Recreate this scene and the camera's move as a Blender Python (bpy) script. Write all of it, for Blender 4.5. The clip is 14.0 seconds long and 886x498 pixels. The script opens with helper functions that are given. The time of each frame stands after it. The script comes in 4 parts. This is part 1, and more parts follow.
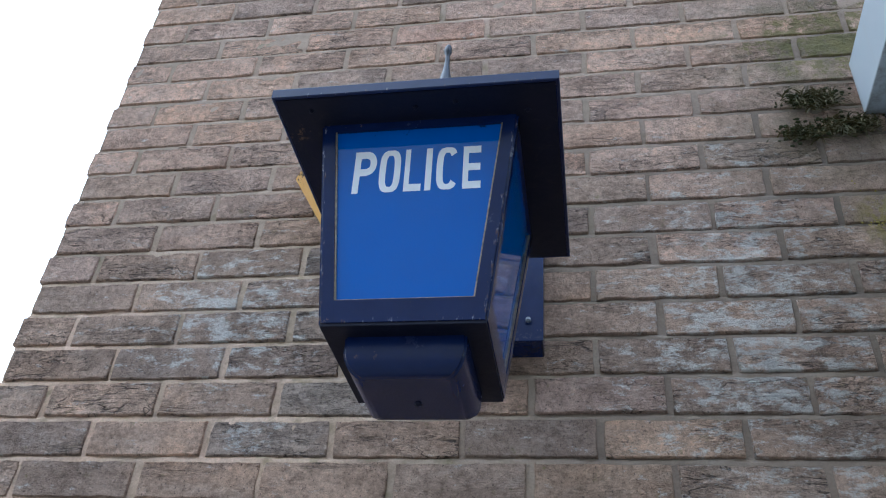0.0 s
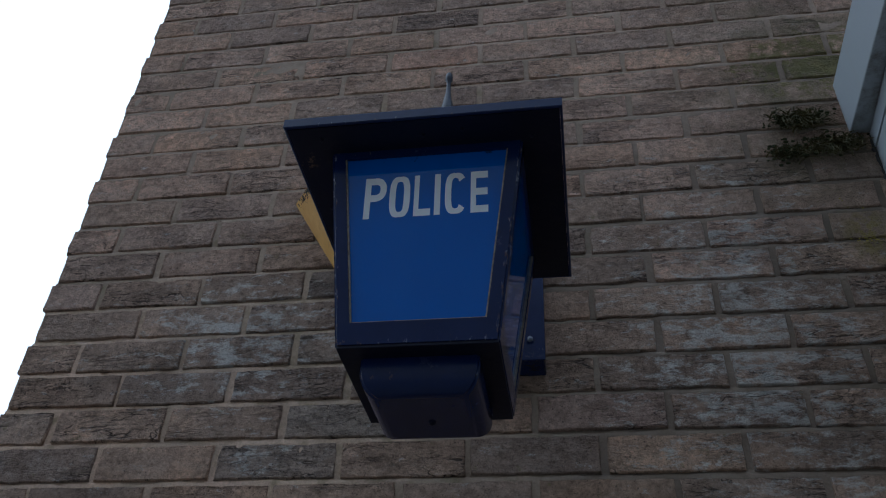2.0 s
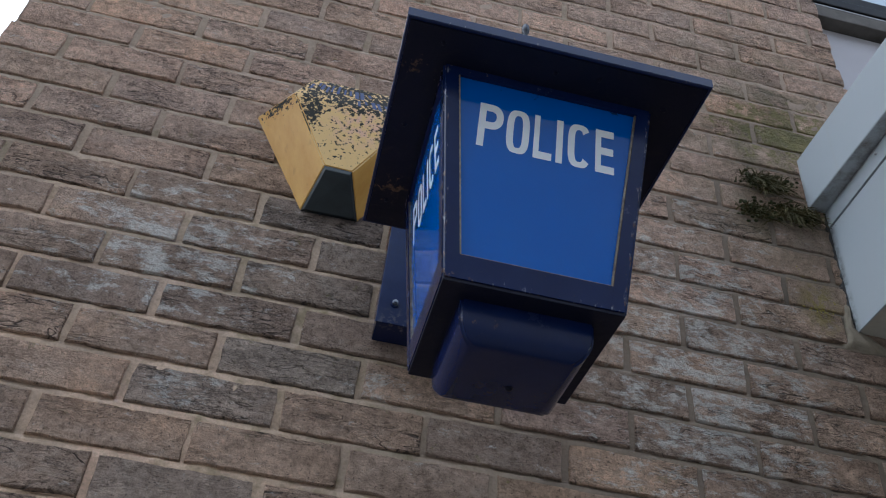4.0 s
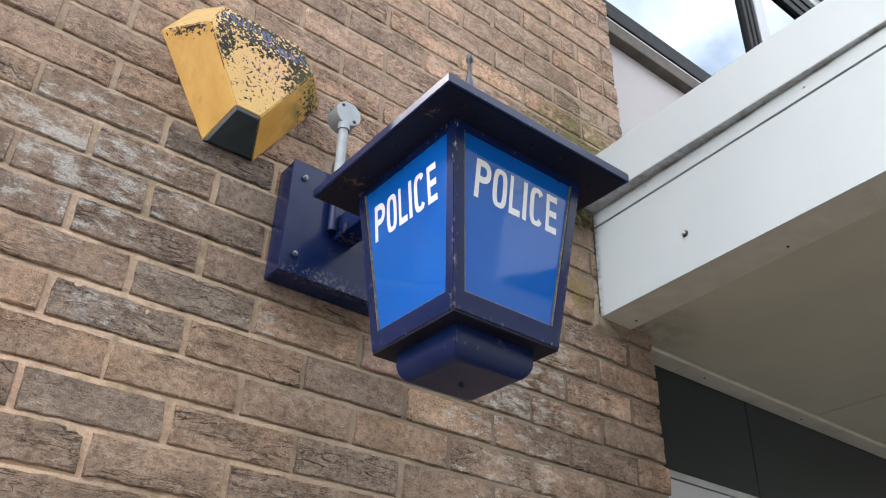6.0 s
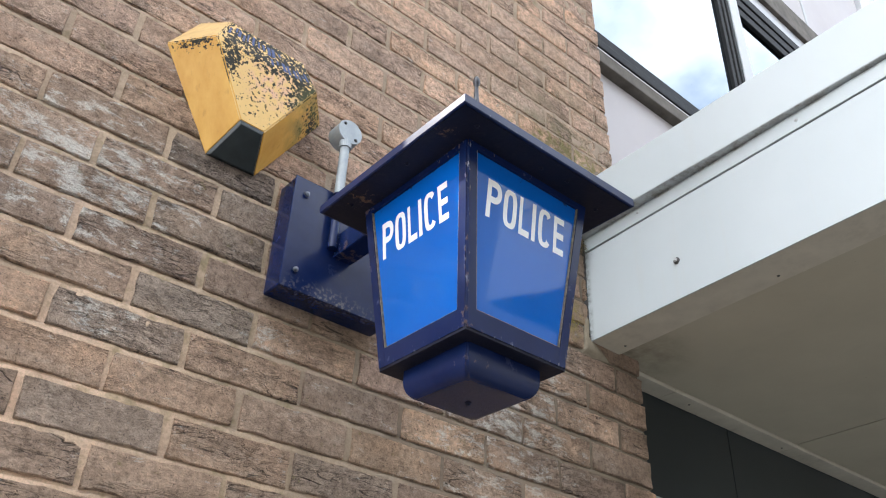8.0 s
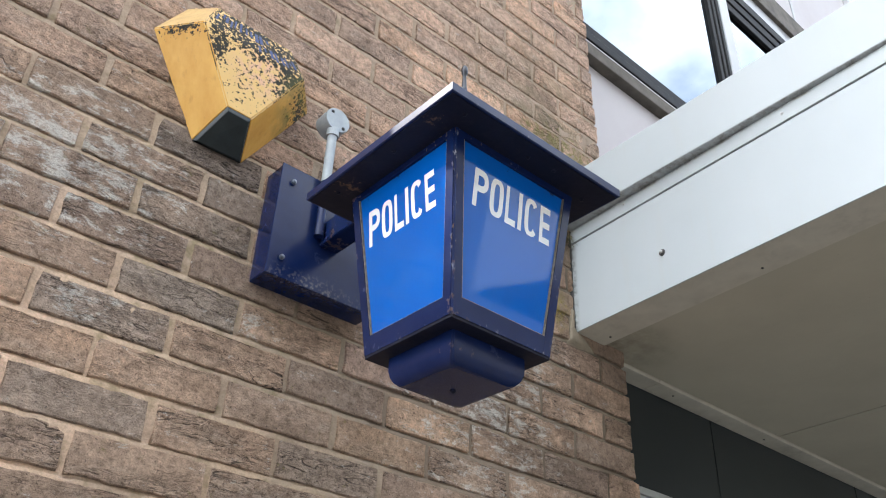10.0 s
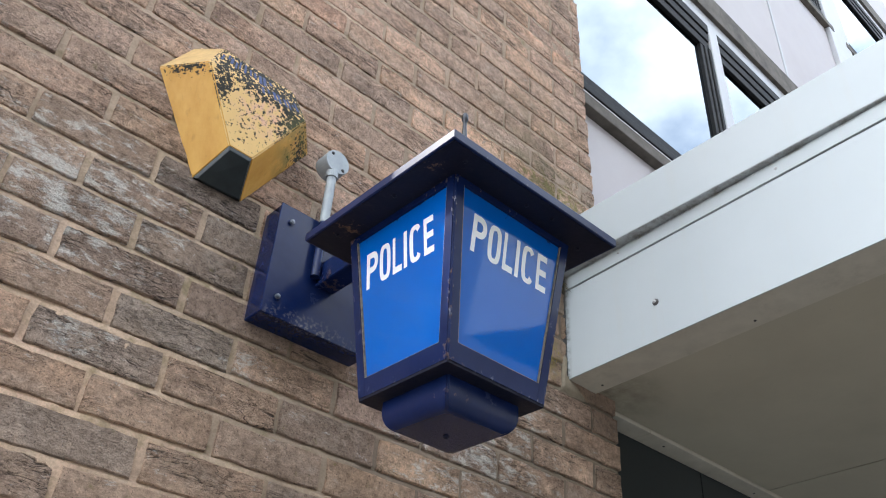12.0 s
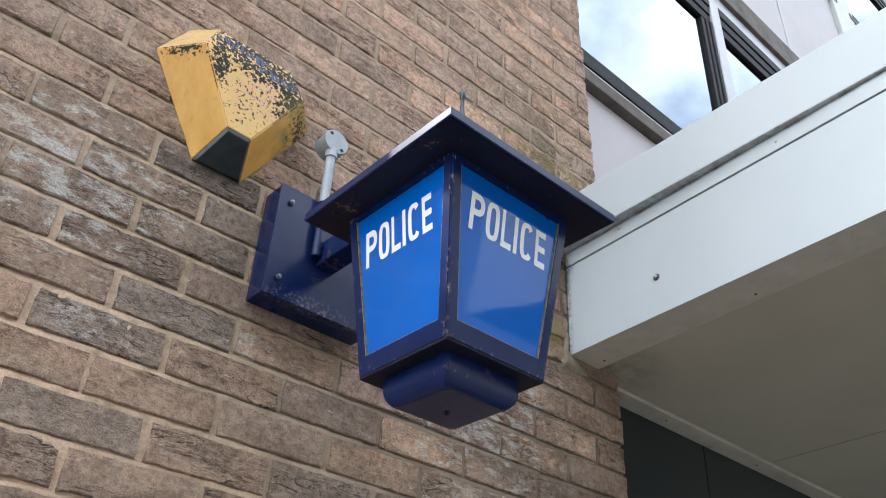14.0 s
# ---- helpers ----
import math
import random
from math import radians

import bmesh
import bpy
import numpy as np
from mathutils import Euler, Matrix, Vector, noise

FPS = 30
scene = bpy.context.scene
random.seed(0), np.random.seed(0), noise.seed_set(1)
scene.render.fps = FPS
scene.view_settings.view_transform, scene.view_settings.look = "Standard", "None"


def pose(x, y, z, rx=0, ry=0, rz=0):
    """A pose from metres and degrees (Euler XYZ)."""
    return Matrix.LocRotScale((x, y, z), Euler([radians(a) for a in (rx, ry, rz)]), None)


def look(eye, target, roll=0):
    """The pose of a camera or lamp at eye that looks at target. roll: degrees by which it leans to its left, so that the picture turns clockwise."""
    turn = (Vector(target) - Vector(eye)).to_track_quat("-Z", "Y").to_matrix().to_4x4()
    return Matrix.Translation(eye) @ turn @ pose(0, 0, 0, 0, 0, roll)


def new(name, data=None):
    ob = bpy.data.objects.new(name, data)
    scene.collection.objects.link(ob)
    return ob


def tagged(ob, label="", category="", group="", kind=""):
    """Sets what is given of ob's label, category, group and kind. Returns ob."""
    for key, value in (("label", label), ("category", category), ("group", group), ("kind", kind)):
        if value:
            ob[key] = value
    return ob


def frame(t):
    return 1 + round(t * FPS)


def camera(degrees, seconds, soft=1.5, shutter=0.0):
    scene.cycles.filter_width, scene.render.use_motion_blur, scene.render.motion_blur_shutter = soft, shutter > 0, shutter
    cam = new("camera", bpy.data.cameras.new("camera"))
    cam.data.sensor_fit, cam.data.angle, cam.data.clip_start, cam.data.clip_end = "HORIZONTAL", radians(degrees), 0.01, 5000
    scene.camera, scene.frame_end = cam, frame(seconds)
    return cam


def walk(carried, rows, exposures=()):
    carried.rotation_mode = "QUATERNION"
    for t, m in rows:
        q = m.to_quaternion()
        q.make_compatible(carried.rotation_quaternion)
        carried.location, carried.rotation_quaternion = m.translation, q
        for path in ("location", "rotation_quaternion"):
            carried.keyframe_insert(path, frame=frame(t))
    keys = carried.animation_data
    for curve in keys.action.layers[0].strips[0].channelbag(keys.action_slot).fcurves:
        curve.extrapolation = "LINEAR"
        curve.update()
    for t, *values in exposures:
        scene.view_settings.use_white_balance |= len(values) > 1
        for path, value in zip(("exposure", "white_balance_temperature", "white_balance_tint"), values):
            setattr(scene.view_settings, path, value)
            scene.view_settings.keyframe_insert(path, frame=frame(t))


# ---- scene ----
cam = camera(55.6, 14.0, soft=1.1)
PATH = [
    (0, (0.317, -1.285, 1.48), (-0.014, 0.288, 2.67), 5.0),
    (0.5, (0.277, -1.317, 1.473), (-0.027, 0.228, 2.705), 5.1),
    (1, (0.292, -1.336, 1.472), (0.007, 0.199, 2.722), 4.0),
    (1.5, (0.302, -1.329, 1.47), (0.027, 0.209, 2.719), 2.5),
    (2, (0.293, -1.315, 1.461), (-0.001, 0.233, 2.693), 3.4),
    (2.2, (0.281, -1.303, 1.464), (-0.011, 0.252, 2.687), 4.5),
    (4.3, (-0.153, -1.139, 1.461), (0.251, 0.347, 2.738), 5.6),
    (4.5, (-0.22, -1.128, 1.47), (0.334, 0.323, 2.73), 4.6),
    (5, (-0.381, -1.173, 1.452), (0.482, 0.22, 2.6), 3.7),
    (5.5, (-0.475, -1.249, 1.458), (0.491, 0.149, 2.513), 3.4),
    (6, (-0.546, -1.278, 1.464), (0.479, 0.088, 2.505), 2.0),
    (6.5, (-0.575, -1.277, 1.459), (0.474, 0.056, 2.519), 1.9),
    (7, (-0.582, -1.272, 1.46), (0.477, 0.032, 2.544), 1.9),
    (7.5, (-0.59, -1.264, 1.455), (0.465, 0.033, 2.553), 2.0),
    (8, (-0.588, -1.248, 1.452), (0.467, 0.054, 2.542), 2.4),
    (10.5, (-0.586, -1.248, 1.446), (0.506, 0.036, 2.523), 2.5),
    (11, (-0.59, -1.245, 1.445), (0.495, 0.024, 2.546), 2.9),
    (11.5, (-0.599, -1.252, 1.441), (0.471, -0.009, 2.585), 3.1),
    (12, (-0.598, -1.249, 1.445), (0.462, -0.011, 2.604), 3.7),
    (12.5, (-0.6, -1.255, 1.442), (0.462, -0.006, 2.587), 3.8),
    (13, (-0.596, -1.257, 1.441), (0.474, -0.002, 2.572), 3.3),
    (13.5, (-0.592, -1.256, 1.443), (0.483, 0.005, 2.562), 3.1),
    (14, (-0.594, -1.256, 1.442), (0.48, 0.008, 2.559), 3.0),
]
EXPOSURES = [(0.0, 0.92, 5330, 6), (0.4, -0.12, 5310, 6), (1.0, -0.80, 5310, 6), (2.2, -0.76, 5310, 6),
             (4.3, 0.62, 5900, 9), (4.6, 0.90, 6100, 9), (5.0, 1.13, 6550, 10), (5.5, 1.20, 6800, 11), (6.5, 1.38, 6720, 10),
             (10.5, 1.38, 6520, 9), (12.0, 1.18, 6420, 9), (14.0, 1.18, 6400, 9)]
walk(cam, [(t, look(eye, target, roll)) for t, eye, target, roll in PATH], EXPOSURES)

# ---- world, sun, exposure ----
SUN_WAY = Vector((-0.612, 0.403, 0.68)).normalized()
world = bpy.data.worlds.new("sky")
scene.world = world
world.use_nodes = True
wt = world.node_tree
wt.nodes.clear()
sky = wt.nodes.new("ShaderNodeTexSky")
sky.sky_type = "NISHITA"
sky.sun_disc = False
sky.sun_elevation = math.asin(SUN_WAY.z)
sky.sun_rotation = math.atan2(SUN_WAY.x, SUN_WAY.y)
sky.air_density, sky.dust_density, sky.ozone_density = 1.0, 0.4, 1.4
coords = wt.nodes.new("ShaderNodeTexCoord")
cloud_map = wt.nodes.new("ShaderNodeMapping")
cloud_map.inputs["Scale"].default_value = (1.0, 1.0, 1.6)
cloud_map.inputs["Location"].default_value = (3.1, 0.4, 1.7)
cloud_noise = wt.nodes.new("ShaderNodeTexNoise")
cloud_noise.inputs["Scale"].default_value = 2.6
cloud_noise.inputs["Detail"].default_value = 7.0
cloud_noise.inputs["Roughness"].default_value = 0.52
cloud_ramp = wt.nodes.new("ShaderNodeValToRGB")
cloud_ramp.color_ramp.elements[0].position = 0.40
cloud_ramp.color_ramp.elements[1].position = 0.58
aureole = wt.nodes.new("ShaderNodeVectorMath")
aureole.operation = "DOT_PRODUCT"
aureole.inputs[1].default_value = SUN_WAY
glow = wt.nodes.new("ShaderNodeMapRange")
glow.inputs["From Min"].default_value = 0.25
glow.inputs["From Max"].default_value = 1.0
glow.inputs["To Min"].default_value = 13.0
glow.inputs["To Max"].default_value = 17.5
cloud_col = wt.nodes.new("ShaderNodeVectorMath")
cloud_col.operation = "SCALE"
cloud_col.inputs[0].default_value = (0.95, 1.0, 1.06)
cloud_mix = wt.nodes.new("ShaderNodeMix")
cloud_mix.data_type = "RGBA"
backdrop = wt.nodes.new("ShaderNodeBackground")
backdrop.inputs["Strength"].default_value = 0.13
wout = wt.nodes.new("ShaderNodeOutputWorld")
wt.links.new(coords.outputs["Generated"], cloud_map.inputs["Vector"])
wt.links.new(cloud_map.outputs["Vector"], cloud_noise.inputs["Vector"])
wt.links.new(cloud_noise.outputs["Fac"], cloud_ramp.inputs["Fac"])
wt.links.new(coords.outputs["Generated"], aureole.inputs[0])
wt.links.new(aureole.outputs["Value"], glow.inputs["Value"])
wt.links.new(glow.outputs["Result"], cloud_col.inputs["Scale"])
veil = wt.nodes.new("ShaderNodeMapRange")
veil.inputs["From Min"].default_value = 0.35
veil.inputs["From Max"].default_value = 0.75
thick = wt.nodes.new("ShaderNodeMath")
thick.operation = "MAXIMUM"
wt.links.new(aureole.outputs["Value"], veil.inputs["Value"])
wt.links.new(veil.outputs["Result"], thick.inputs[0])
wt.links.new(cloud_ramp.outputs["Color"], thick.inputs[1])
wt.links.new(thick.outputs[0], cloud_mix.inputs["Factor"])
clear = wt.nodes.new("ShaderNodeVectorMath")
clear.operation = "SCALE"
clear.inputs["Scale"].default_value = 2.2
wt.links.new(sky.outputs["Color"], clear.inputs[0])
wt.links.new(clear.outputs["Vector"], cloud_mix.inputs["A"])
wt.links.new(cloud_col.outputs["Vector"], cloud_mix.inputs["B"])
wt.links.new(cloud_mix.outputs["Result"], backdrop.inputs["Color"])
wt.links.new(backdrop.outputs["Background"], wout.inputs["Surface"])

sun = new("sun", bpy.data.lights.new("sun", "SUN"))
sun.data.energy, sun.data.angle, sun.data.color = 3.5, radians(0.6), (1.0, 0.95, 0.87)
sun.rotation_mode = "QUATERNION"
sun.rotation_quaternion = SUN_WAY.to_track_quat("Z", "Y")
sun.location = SUN_WAY * 30


# ---- materials ----
class Nodes:
    """Short hand for building one node material."""

    def __init__(self, name):
        self.mat = bpy.data.materials.new(name)
        self.mat.use_nodes = True
        self.tree = self.mat.node_tree
        self.tree.nodes.clear()
        self.bsdf = self.add("ShaderNodeBsdfPrincipled")
        out = self.add("ShaderNodeOutputMaterial")
        self.link(self.bsdf.outputs[0], out.inputs["Surface"])
        self.geo = self.add("ShaderNodeNewGeometry")
        self.place = self.geo.outputs["Position"]

    def add(self, kind):
        return self.tree.nodes.new(kind)

    def link(self, a, b):
        self.tree.links.new(a, b)

    def put(self, socket, value):
        if isinstance(value, bpy.types.NodeSocket):
            self.link(value, socket)
        else:
            socket.default_value = value

    def scaled(self, scale, shift=(0, 0, 0), vec=None):
        n = self.add("ShaderNodeMapping")
        n.inputs["Scale"].default_value = scale
        n.inputs["Location"].default_value = shift
        self.link(vec or self.place, n.inputs["Vector"])
        return n.outputs["Vector"]

    def noise(self, scale, detail=4, rough=0.55, vec=None, warp=0.0):
        n = self.add("ShaderNodeTexNoise")
        n.inputs["Scale"].default_value = scale
        n.inputs["Detail"].default_value = detail
        n.inputs["Roughness"].default_value = rough
        n.inputs["Distortion"].default_value = warp
        self.link(vec or self.place, n.inputs["Vector"])
        return n.outputs["Fac"]

    def span(self, value, a, b, lo=0.0, hi=1.0):
        n = self.add("ShaderNodeMapRange")
        self.link(value, n.inputs["Value"])
        for key, v in (("From Min", a), ("From Max", b), ("To Min", lo), ("To Max", hi)):
            n.inputs[key].default_value = v
        return n.outputs["Result"]

    def math(self, op, a, b=0.0):
        n = self.add("ShaderNodeMath")
        n.operation = op
        self.put(n.inputs[0], a)
        self.put(n.inputs[1], b)
        return n.outputs[0]

    def mix(self, fac, a, b, blend="MIX"):
        n = self.add("ShaderNodeMix")
        n.data_type = "RGBA"
        n.blend_type = blend
        self.put(n.inputs["Factor"], fac)
        for key, v in (("A", a), ("B", b)):
            self.put(n.inputs[key], v if isinstance(v, bpy.types.NodeSocket) else (*v, 1.0))
        return n.outputs["Result"]

    def ramp(self, fac, stops):
        n = self.add("ShaderNodeValToRGB")
        el = n.color_ramp.elements
        while len(el) < len(stops):
            el.new(0.5)
        for e, (p, c) in zip(el, stops):
            e.position, e.color = p, (*c, 1.0)
        self.link(fac, n.inputs["Fac"])
        return n.outputs["Color"]

    def near(self, centre, size):
        """1 at the centre of an ellipsoid, 0 at its edge and outside."""
        n = self.add("ShaderNodeVectorMath")
        n.operation = "SUBTRACT"
        self.link(self.place, n.inputs[0])
        n.inputs[1].default_value = centre
        d = self.add("ShaderNodeVectorMath")
        d.operation = "DIVIDE"
        self.link(n.outputs["Vector"], d.inputs[0])
        d.inputs[1].default_value = size
        l = self.add("ShaderNodeVectorMath")
        l.operation = "LENGTH"
        self.link(d.outputs["Vector"], l.inputs[0])
        return self.span(l.outputs["Value"], 1.0, 0.0)

    def bump(self, height, strength=0.3, depth=0.01):
        n = self.add("ShaderNodeBump")
        n.inputs["Strength"].default_value = strength
        n.inputs["Distance"].default_value = depth
        self.link(height, n.inputs["Height"])
        self.link(n.outputs["Normal"], self.bsdf.inputs["Normal"])

    def surface(self, colour, rough=0.6, metal=0.0, spec=0.5):
        i = self.bsdf.inputs
        self.put(i["Base Color"], colour if isinstance(colour, bpy.types.NodeSocket) else (*colour, 1.0))
        self.put(i["Roughness"], rough)
        self.put(i["Metallic"], metal)
        self.put(i["Specular IOR Level"], spec)
        return self.mat


def brick_material(name, each_piece):
    m = Nodes(name)
    if each_piece:
        info = m.add("ShaderNodeObjectInfo")
        rnd = info.outputs["Random"]
    else:
        rnd = m.geo.outputs["Random Per Island"]
    shift = m.add("ShaderNodeCombineXYZ")
    m.link(m.math("MULTIPLY", rnd, 37.0), shift.inputs[0])
    m.link(m.math("MULTIPLY", rnd, 19.0), shift.inputs[2])
    moved = m.add("ShaderNodeVectorMath")
    m.link(m.place, moved.inputs[0])
    m.link(shift.outputs[0], moved.inputs[1])
    vec = moved.outputs[0]
    ramp = m.ramp(rnd, [(0.0, (0.407, 0.305, 0.237)), (0.14, (0.542, 0.390, 0.299)), (0.30, (0.452, 0.339, 0.271)),
                        (0.46, (0.599, 0.424, 0.322)), (0.60, (0.497, 0.367, 0.288)), (0.74, (0.418, 0.316, 0.254)),
                        (0.88, (0.633, 0.424, 0.305)), (1.0, (0.508, 0.373, 0.294))])
    tone = info.outputs["Color"] if each_piece else ramp
    cloud = m.noise(9, 5, 0.6, vec)
    col = m.mix(m.span(cloud, 0.3, 0.7), tone, m.mix(1.0, tone, (0.76, 0.75, 0.745), "MULTIPLY"))
    blush = m.span(m.noise(5.5, 3, 0.5, vec), 0.56, 0.72, 0.0, 0.55)
    col = m.mix(blush, col, m.mix(1.0, tone, (1.22, 1.10, 0.98), "MULTIPLY"))
    # sooty skin in large uneven patches
    skin = m.span(m.noise(13, 6, 0.68, m.scaled((0.8, 1, 1.5), vec=vec), 0.6), 0.47, 0.60, 0.0, 0.55)
    col = m.mix(skin, col, m.mix(1.0, col, (0.66, 0.645, 0.635), "MULTIPLY"))
    coarse = m.noise(75, 6, 0.78, vec)
    col = m.mix(m.span(coarse, 0.32, 0.50, 0.8, 0.0), col, m.mix(1.0, col, (0.44, 0.43, 0.42), "MULTIPLY"))
    col = m.mix(m.span(coarse, 0.50, 0.70, 0.0, 0.75), col, m.mix(1.0, col, (1.48, 1.48, 1.46), "MULTIPLY"))
    grain = m.noise(320, 4, 0.75, vec)
    col = m.mix(m.span(grain, 0.35, 0.68, 0.0, 0.75), col, m.mix(1.0, col, (1.38, 1.36, 1.34), "MULTIPLY"))
    pits = m.span(m.noise(240, 2, 0.5, vec), 0.62, 0.72)
    col = m.mix(m.math("MULTIPLY", pits, 0.65), col, (0.05, 0.04, 0.035))
    # worn pale film, thicker towards one end of a brick
    pale = m.span(m.noise(8, 6, 0.70, m.scaled((0.8, 1, 1.6), (2.0, 5.0, 1.0), vec=vec), 0.7), 0.50, 0.68, 0.0, 0.32)
    col = m.mix(m.math("MULTIPLY", pale, m.span(coarse, 0.38, 0.58)), col, (0.60, 0.52, 0.445))
    # long folded creases along the brick, torn open in places
    crease = m.noise(1.0, 3, 0.55, m.scaled((8, 8, 46), vec=vec), 0.9)
    groove = m.math("MULTIPLY", m.span(crease, 0.482, 0.497), m.span(crease, 0.518, 0.503))
    second = m.noise(1.0, 4, 0.6, m.scaled((15, 15, 60), (4.0, 2.0, 7.0), vec=vec), 1.2)
    groove = m.math("MAXIMUM", groove, m.math("MULTIPLY", m.math("MULTIPLY", m.span(second, 0.482, 0.498), m.span(second, 0.518, 0.502)), 0.55))
    third = m.noise(1.0, 3, 0.6, m.scaled((26, 26, 120), (1.0, 8.0, 3.0), vec=vec), 0.8)
    wrinkle = m.math("MULTIPLY", m.math("MULTIPLY", m.span(third, 0.47, 0.497), m.span(third, 0.53, 0.503)), m.span(m.noise(16, 4, 0.6, vec), 0.46, 0.60))
    groove = m.math("MAXIMUM", groove, m.math("MULTIPLY", wrinkle, 0.65))
    sparse = m.span(m.noise(7, 3, 0.5, m.scaled((0.8, 1, 2.0), vec=vec)), 0.44, 0.54)
    folds = info.outputs["Alpha"] if each_piece else m.span(m.noise(3, 2, 0.5, vec), 0.45, 0.6)
    groove = m.math("MULTIPLY", m.math("MULTIPLY", groove, sparse), folds)
    col = m.mix(m.math("MULTIPLY", groove, 0.8), col, (0.045, 0.036, 0.032))
    # white salts
    salt_zone = m.math("MAXIMUM", m.near((0.60, 0.0, 2.28), (0.40, 0.3, 0.66)), m.math("MULTIPLY", m.near((-0.36, 0.0, 2.31), (0.36, 0.3, 0.26)), 1.0))
    for centre, size in (((0.03, 0.0, 2.118), (0.07, 0.3, 0.05)), ((-0.30, 0.0, 2.365), (0.12, 0.3, 0.05)), ((-0.27, 0.0, 2.06), (0.10, 0.3, 0.06)), ((0.70, 0.0, 2.02), (0.07, 0.3, 0.20)), ((0.64, 0.0, 2.16), (0.16, 0.3, 0.20))):
        salt_zone = m.math("MAXIMUM", salt_zone, m.near(centre, size))
    salt_zone = m.math("MAXIMUM", salt_zone, 0.12)
    salt_n = m.noise(26, 8, 0.78, m.scaled((0.8, 1, 1.7), vec=vec), 0.25)
    salt = m.span(m.math("ADD", salt_n, m.math("MULTIPLY", m.span(salt_zone, 0.0, 0.85), 0.165)), 0.62, 0.72, 0.0, 0.95)
    col = m.mix(m.math("MULTIPLY", salt, m.span(grain, 0.3, 0.6, 0.55, 1.0)), col, (0.80, 0.755, 0.69))
    # green film where water runs beside the canopy
    wet = m.math("MULTIPLY", m.near((0.84, 0.0, 2.92), (0.36, 0.3, 0.60)), m.span(m.noise(14, 4), 0.35, 0.65))
    col = m.mix(m.math("MULTIPLY", wet, 0.95), col, (0.125, 0.125, 0.060))
    # darker and browner low beside the doorway, under the canopy and behind the weeds
    dark_zone = m.math("MULTIPLY", m.span(m.near((1.02, 0.0, 2.35), (0.52, 0.3, 0.80)), 0.0, 0.55), m.span(m.noise(11, 5, 0.6), 0.32, 0.58))
    dark_zone = m.math("MAXIMUM", dark_zone, m.span(m.near((0.80, 0.0, 2.735), (0.14, 0.3, 0.11)), 0.0, 0.5))
    col = m.mix(m.math("MULTIPLY", dark_zone, 0.38), col, (0.140, 0.104, 0.080))
    algae = m.math("ADD", m.noise(42, 6, 0.72), m.math("MULTIPLY", m.near((0.90, 0.0, 2.97), (0.30, 0.3, 0.17)), 0.36))
    col = m.mix(m.span(algae, 0.62, 0.74, 0.0, 0.8), col, m.mix(m.noise(25, 2), (0.10, 0.10, 0.045), (0.36, 0.30, 0.10)))
    smear = m.math("MULTIPLY", m.near((0.85, 0.0, 2.48), (0.055, 0.3, 0.085)), m.span(m.noise(60, 5, 0.7), 0.42, 0.56))
    col = m.mix(m.math("MULTIPLY", smear, 0.85), col, (0.33, 0.26, 0.05))
    h = m.math("ADD", m.math("MULTIPLY", grain, 0.50), m.math("MULTIPLY", m.noise(48, 5, 0.68, m.scaled((0.6, 1, 1.7), vec=vec)), 0.9))
    h = m.math("SUBTRACT", h, m.math("MULTIPLY", groove, 1.3))
    h = m.math("ADD", h, m.math("MULTIPLY", coarse, 1.1))
    m.bump(h, 1.0, 0.010)
    return m.surface(col, 0.9, 0.0, 0.25)


def mortar_material():
    m = Nodes("lime_mortar")
    n = m.noise(5, 5, 0.6)
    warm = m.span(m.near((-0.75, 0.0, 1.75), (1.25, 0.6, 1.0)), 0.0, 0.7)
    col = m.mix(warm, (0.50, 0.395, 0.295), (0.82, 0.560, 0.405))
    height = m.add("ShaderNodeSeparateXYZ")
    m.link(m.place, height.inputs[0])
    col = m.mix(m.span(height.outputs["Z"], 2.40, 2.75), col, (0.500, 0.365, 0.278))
    # runs of brick dust and soot that hide the joint
    run = m.span(m.noise(6, 4, 0.6, m.scaled((1, 1, 0.7))), 0.46, 0.60, 0.0, 0.55)
    col = m.mix(run, col, (0.40, 0.305, 0.238))
    col = m.mix(m.span(n, 0.35, 0.7), col, m.mix(1.0, col, (0.72, 0.76, 0.72), "MULTIPLY"))
    moss = m.span(m.math("ADD", m.noise(23, 4, 0.6), m.math("MULTIPLY", m.near((-0.08, 0.0, 2.1), (0.35, 0.3, 0.35)), 0.10)), 0.57, 0.72, 0.0, 0.55)
    col = m.mix(moss, col, (0.17, 0.15, 0.06))
    salt = m.math("MULTIPLY", m.near((0.58, 0.0, 2.35), (0.5, 0.4, 0.6)), m.span(m.noise(18, 4), 0.45, 0.6))
    col = m.mix(m.math("MULTIPLY", salt, 0.5), col, (0.50, 0.47, 0.42))
    # darker, washed-out joints to the right of the lantern
    dark_side = m.math("MULTIPLY", m.span(m.near((0.72, 0.0, 2.25), (0.75, 0.4, 0.95)), 0.05, 0.45), m.span(m.noise(7, 5, 0.6), 0.28, 0.50, 0.45, 1.0))
    col = m.mix(m.math("MULTIPLY", dark_side, 0.80), col, (0.225, 0.170, 0.130))
    # darker still towards the wall's end at the canopy
    dark_patch = m.math("MULTIPLY", m.span(m.near((1.0, 0.0, 2.55), (0.45, 0.4, 0.75)), 0.0, 0.5), m.span(m.noise(9, 4), 0.3, 0.55))
    col = m.mix(m.math("MULTIPLY", dark_patch, 0.7), col, (0.10, 0.085, 0.065))
    g = m.noise(220, 3, 0.7)
    col = m.mix(m.span(g, 0.4, 0.7, 0.0, 0.35), col, (0.16, 0.12, 0.09))
    m.bump(m.math("ADD", m.math("MULTIPLY", g, 0.4), m.noise(60, 4)), 0.8, 0.004)
    return m.surface(col, 0.95, 0.0, 0.2)


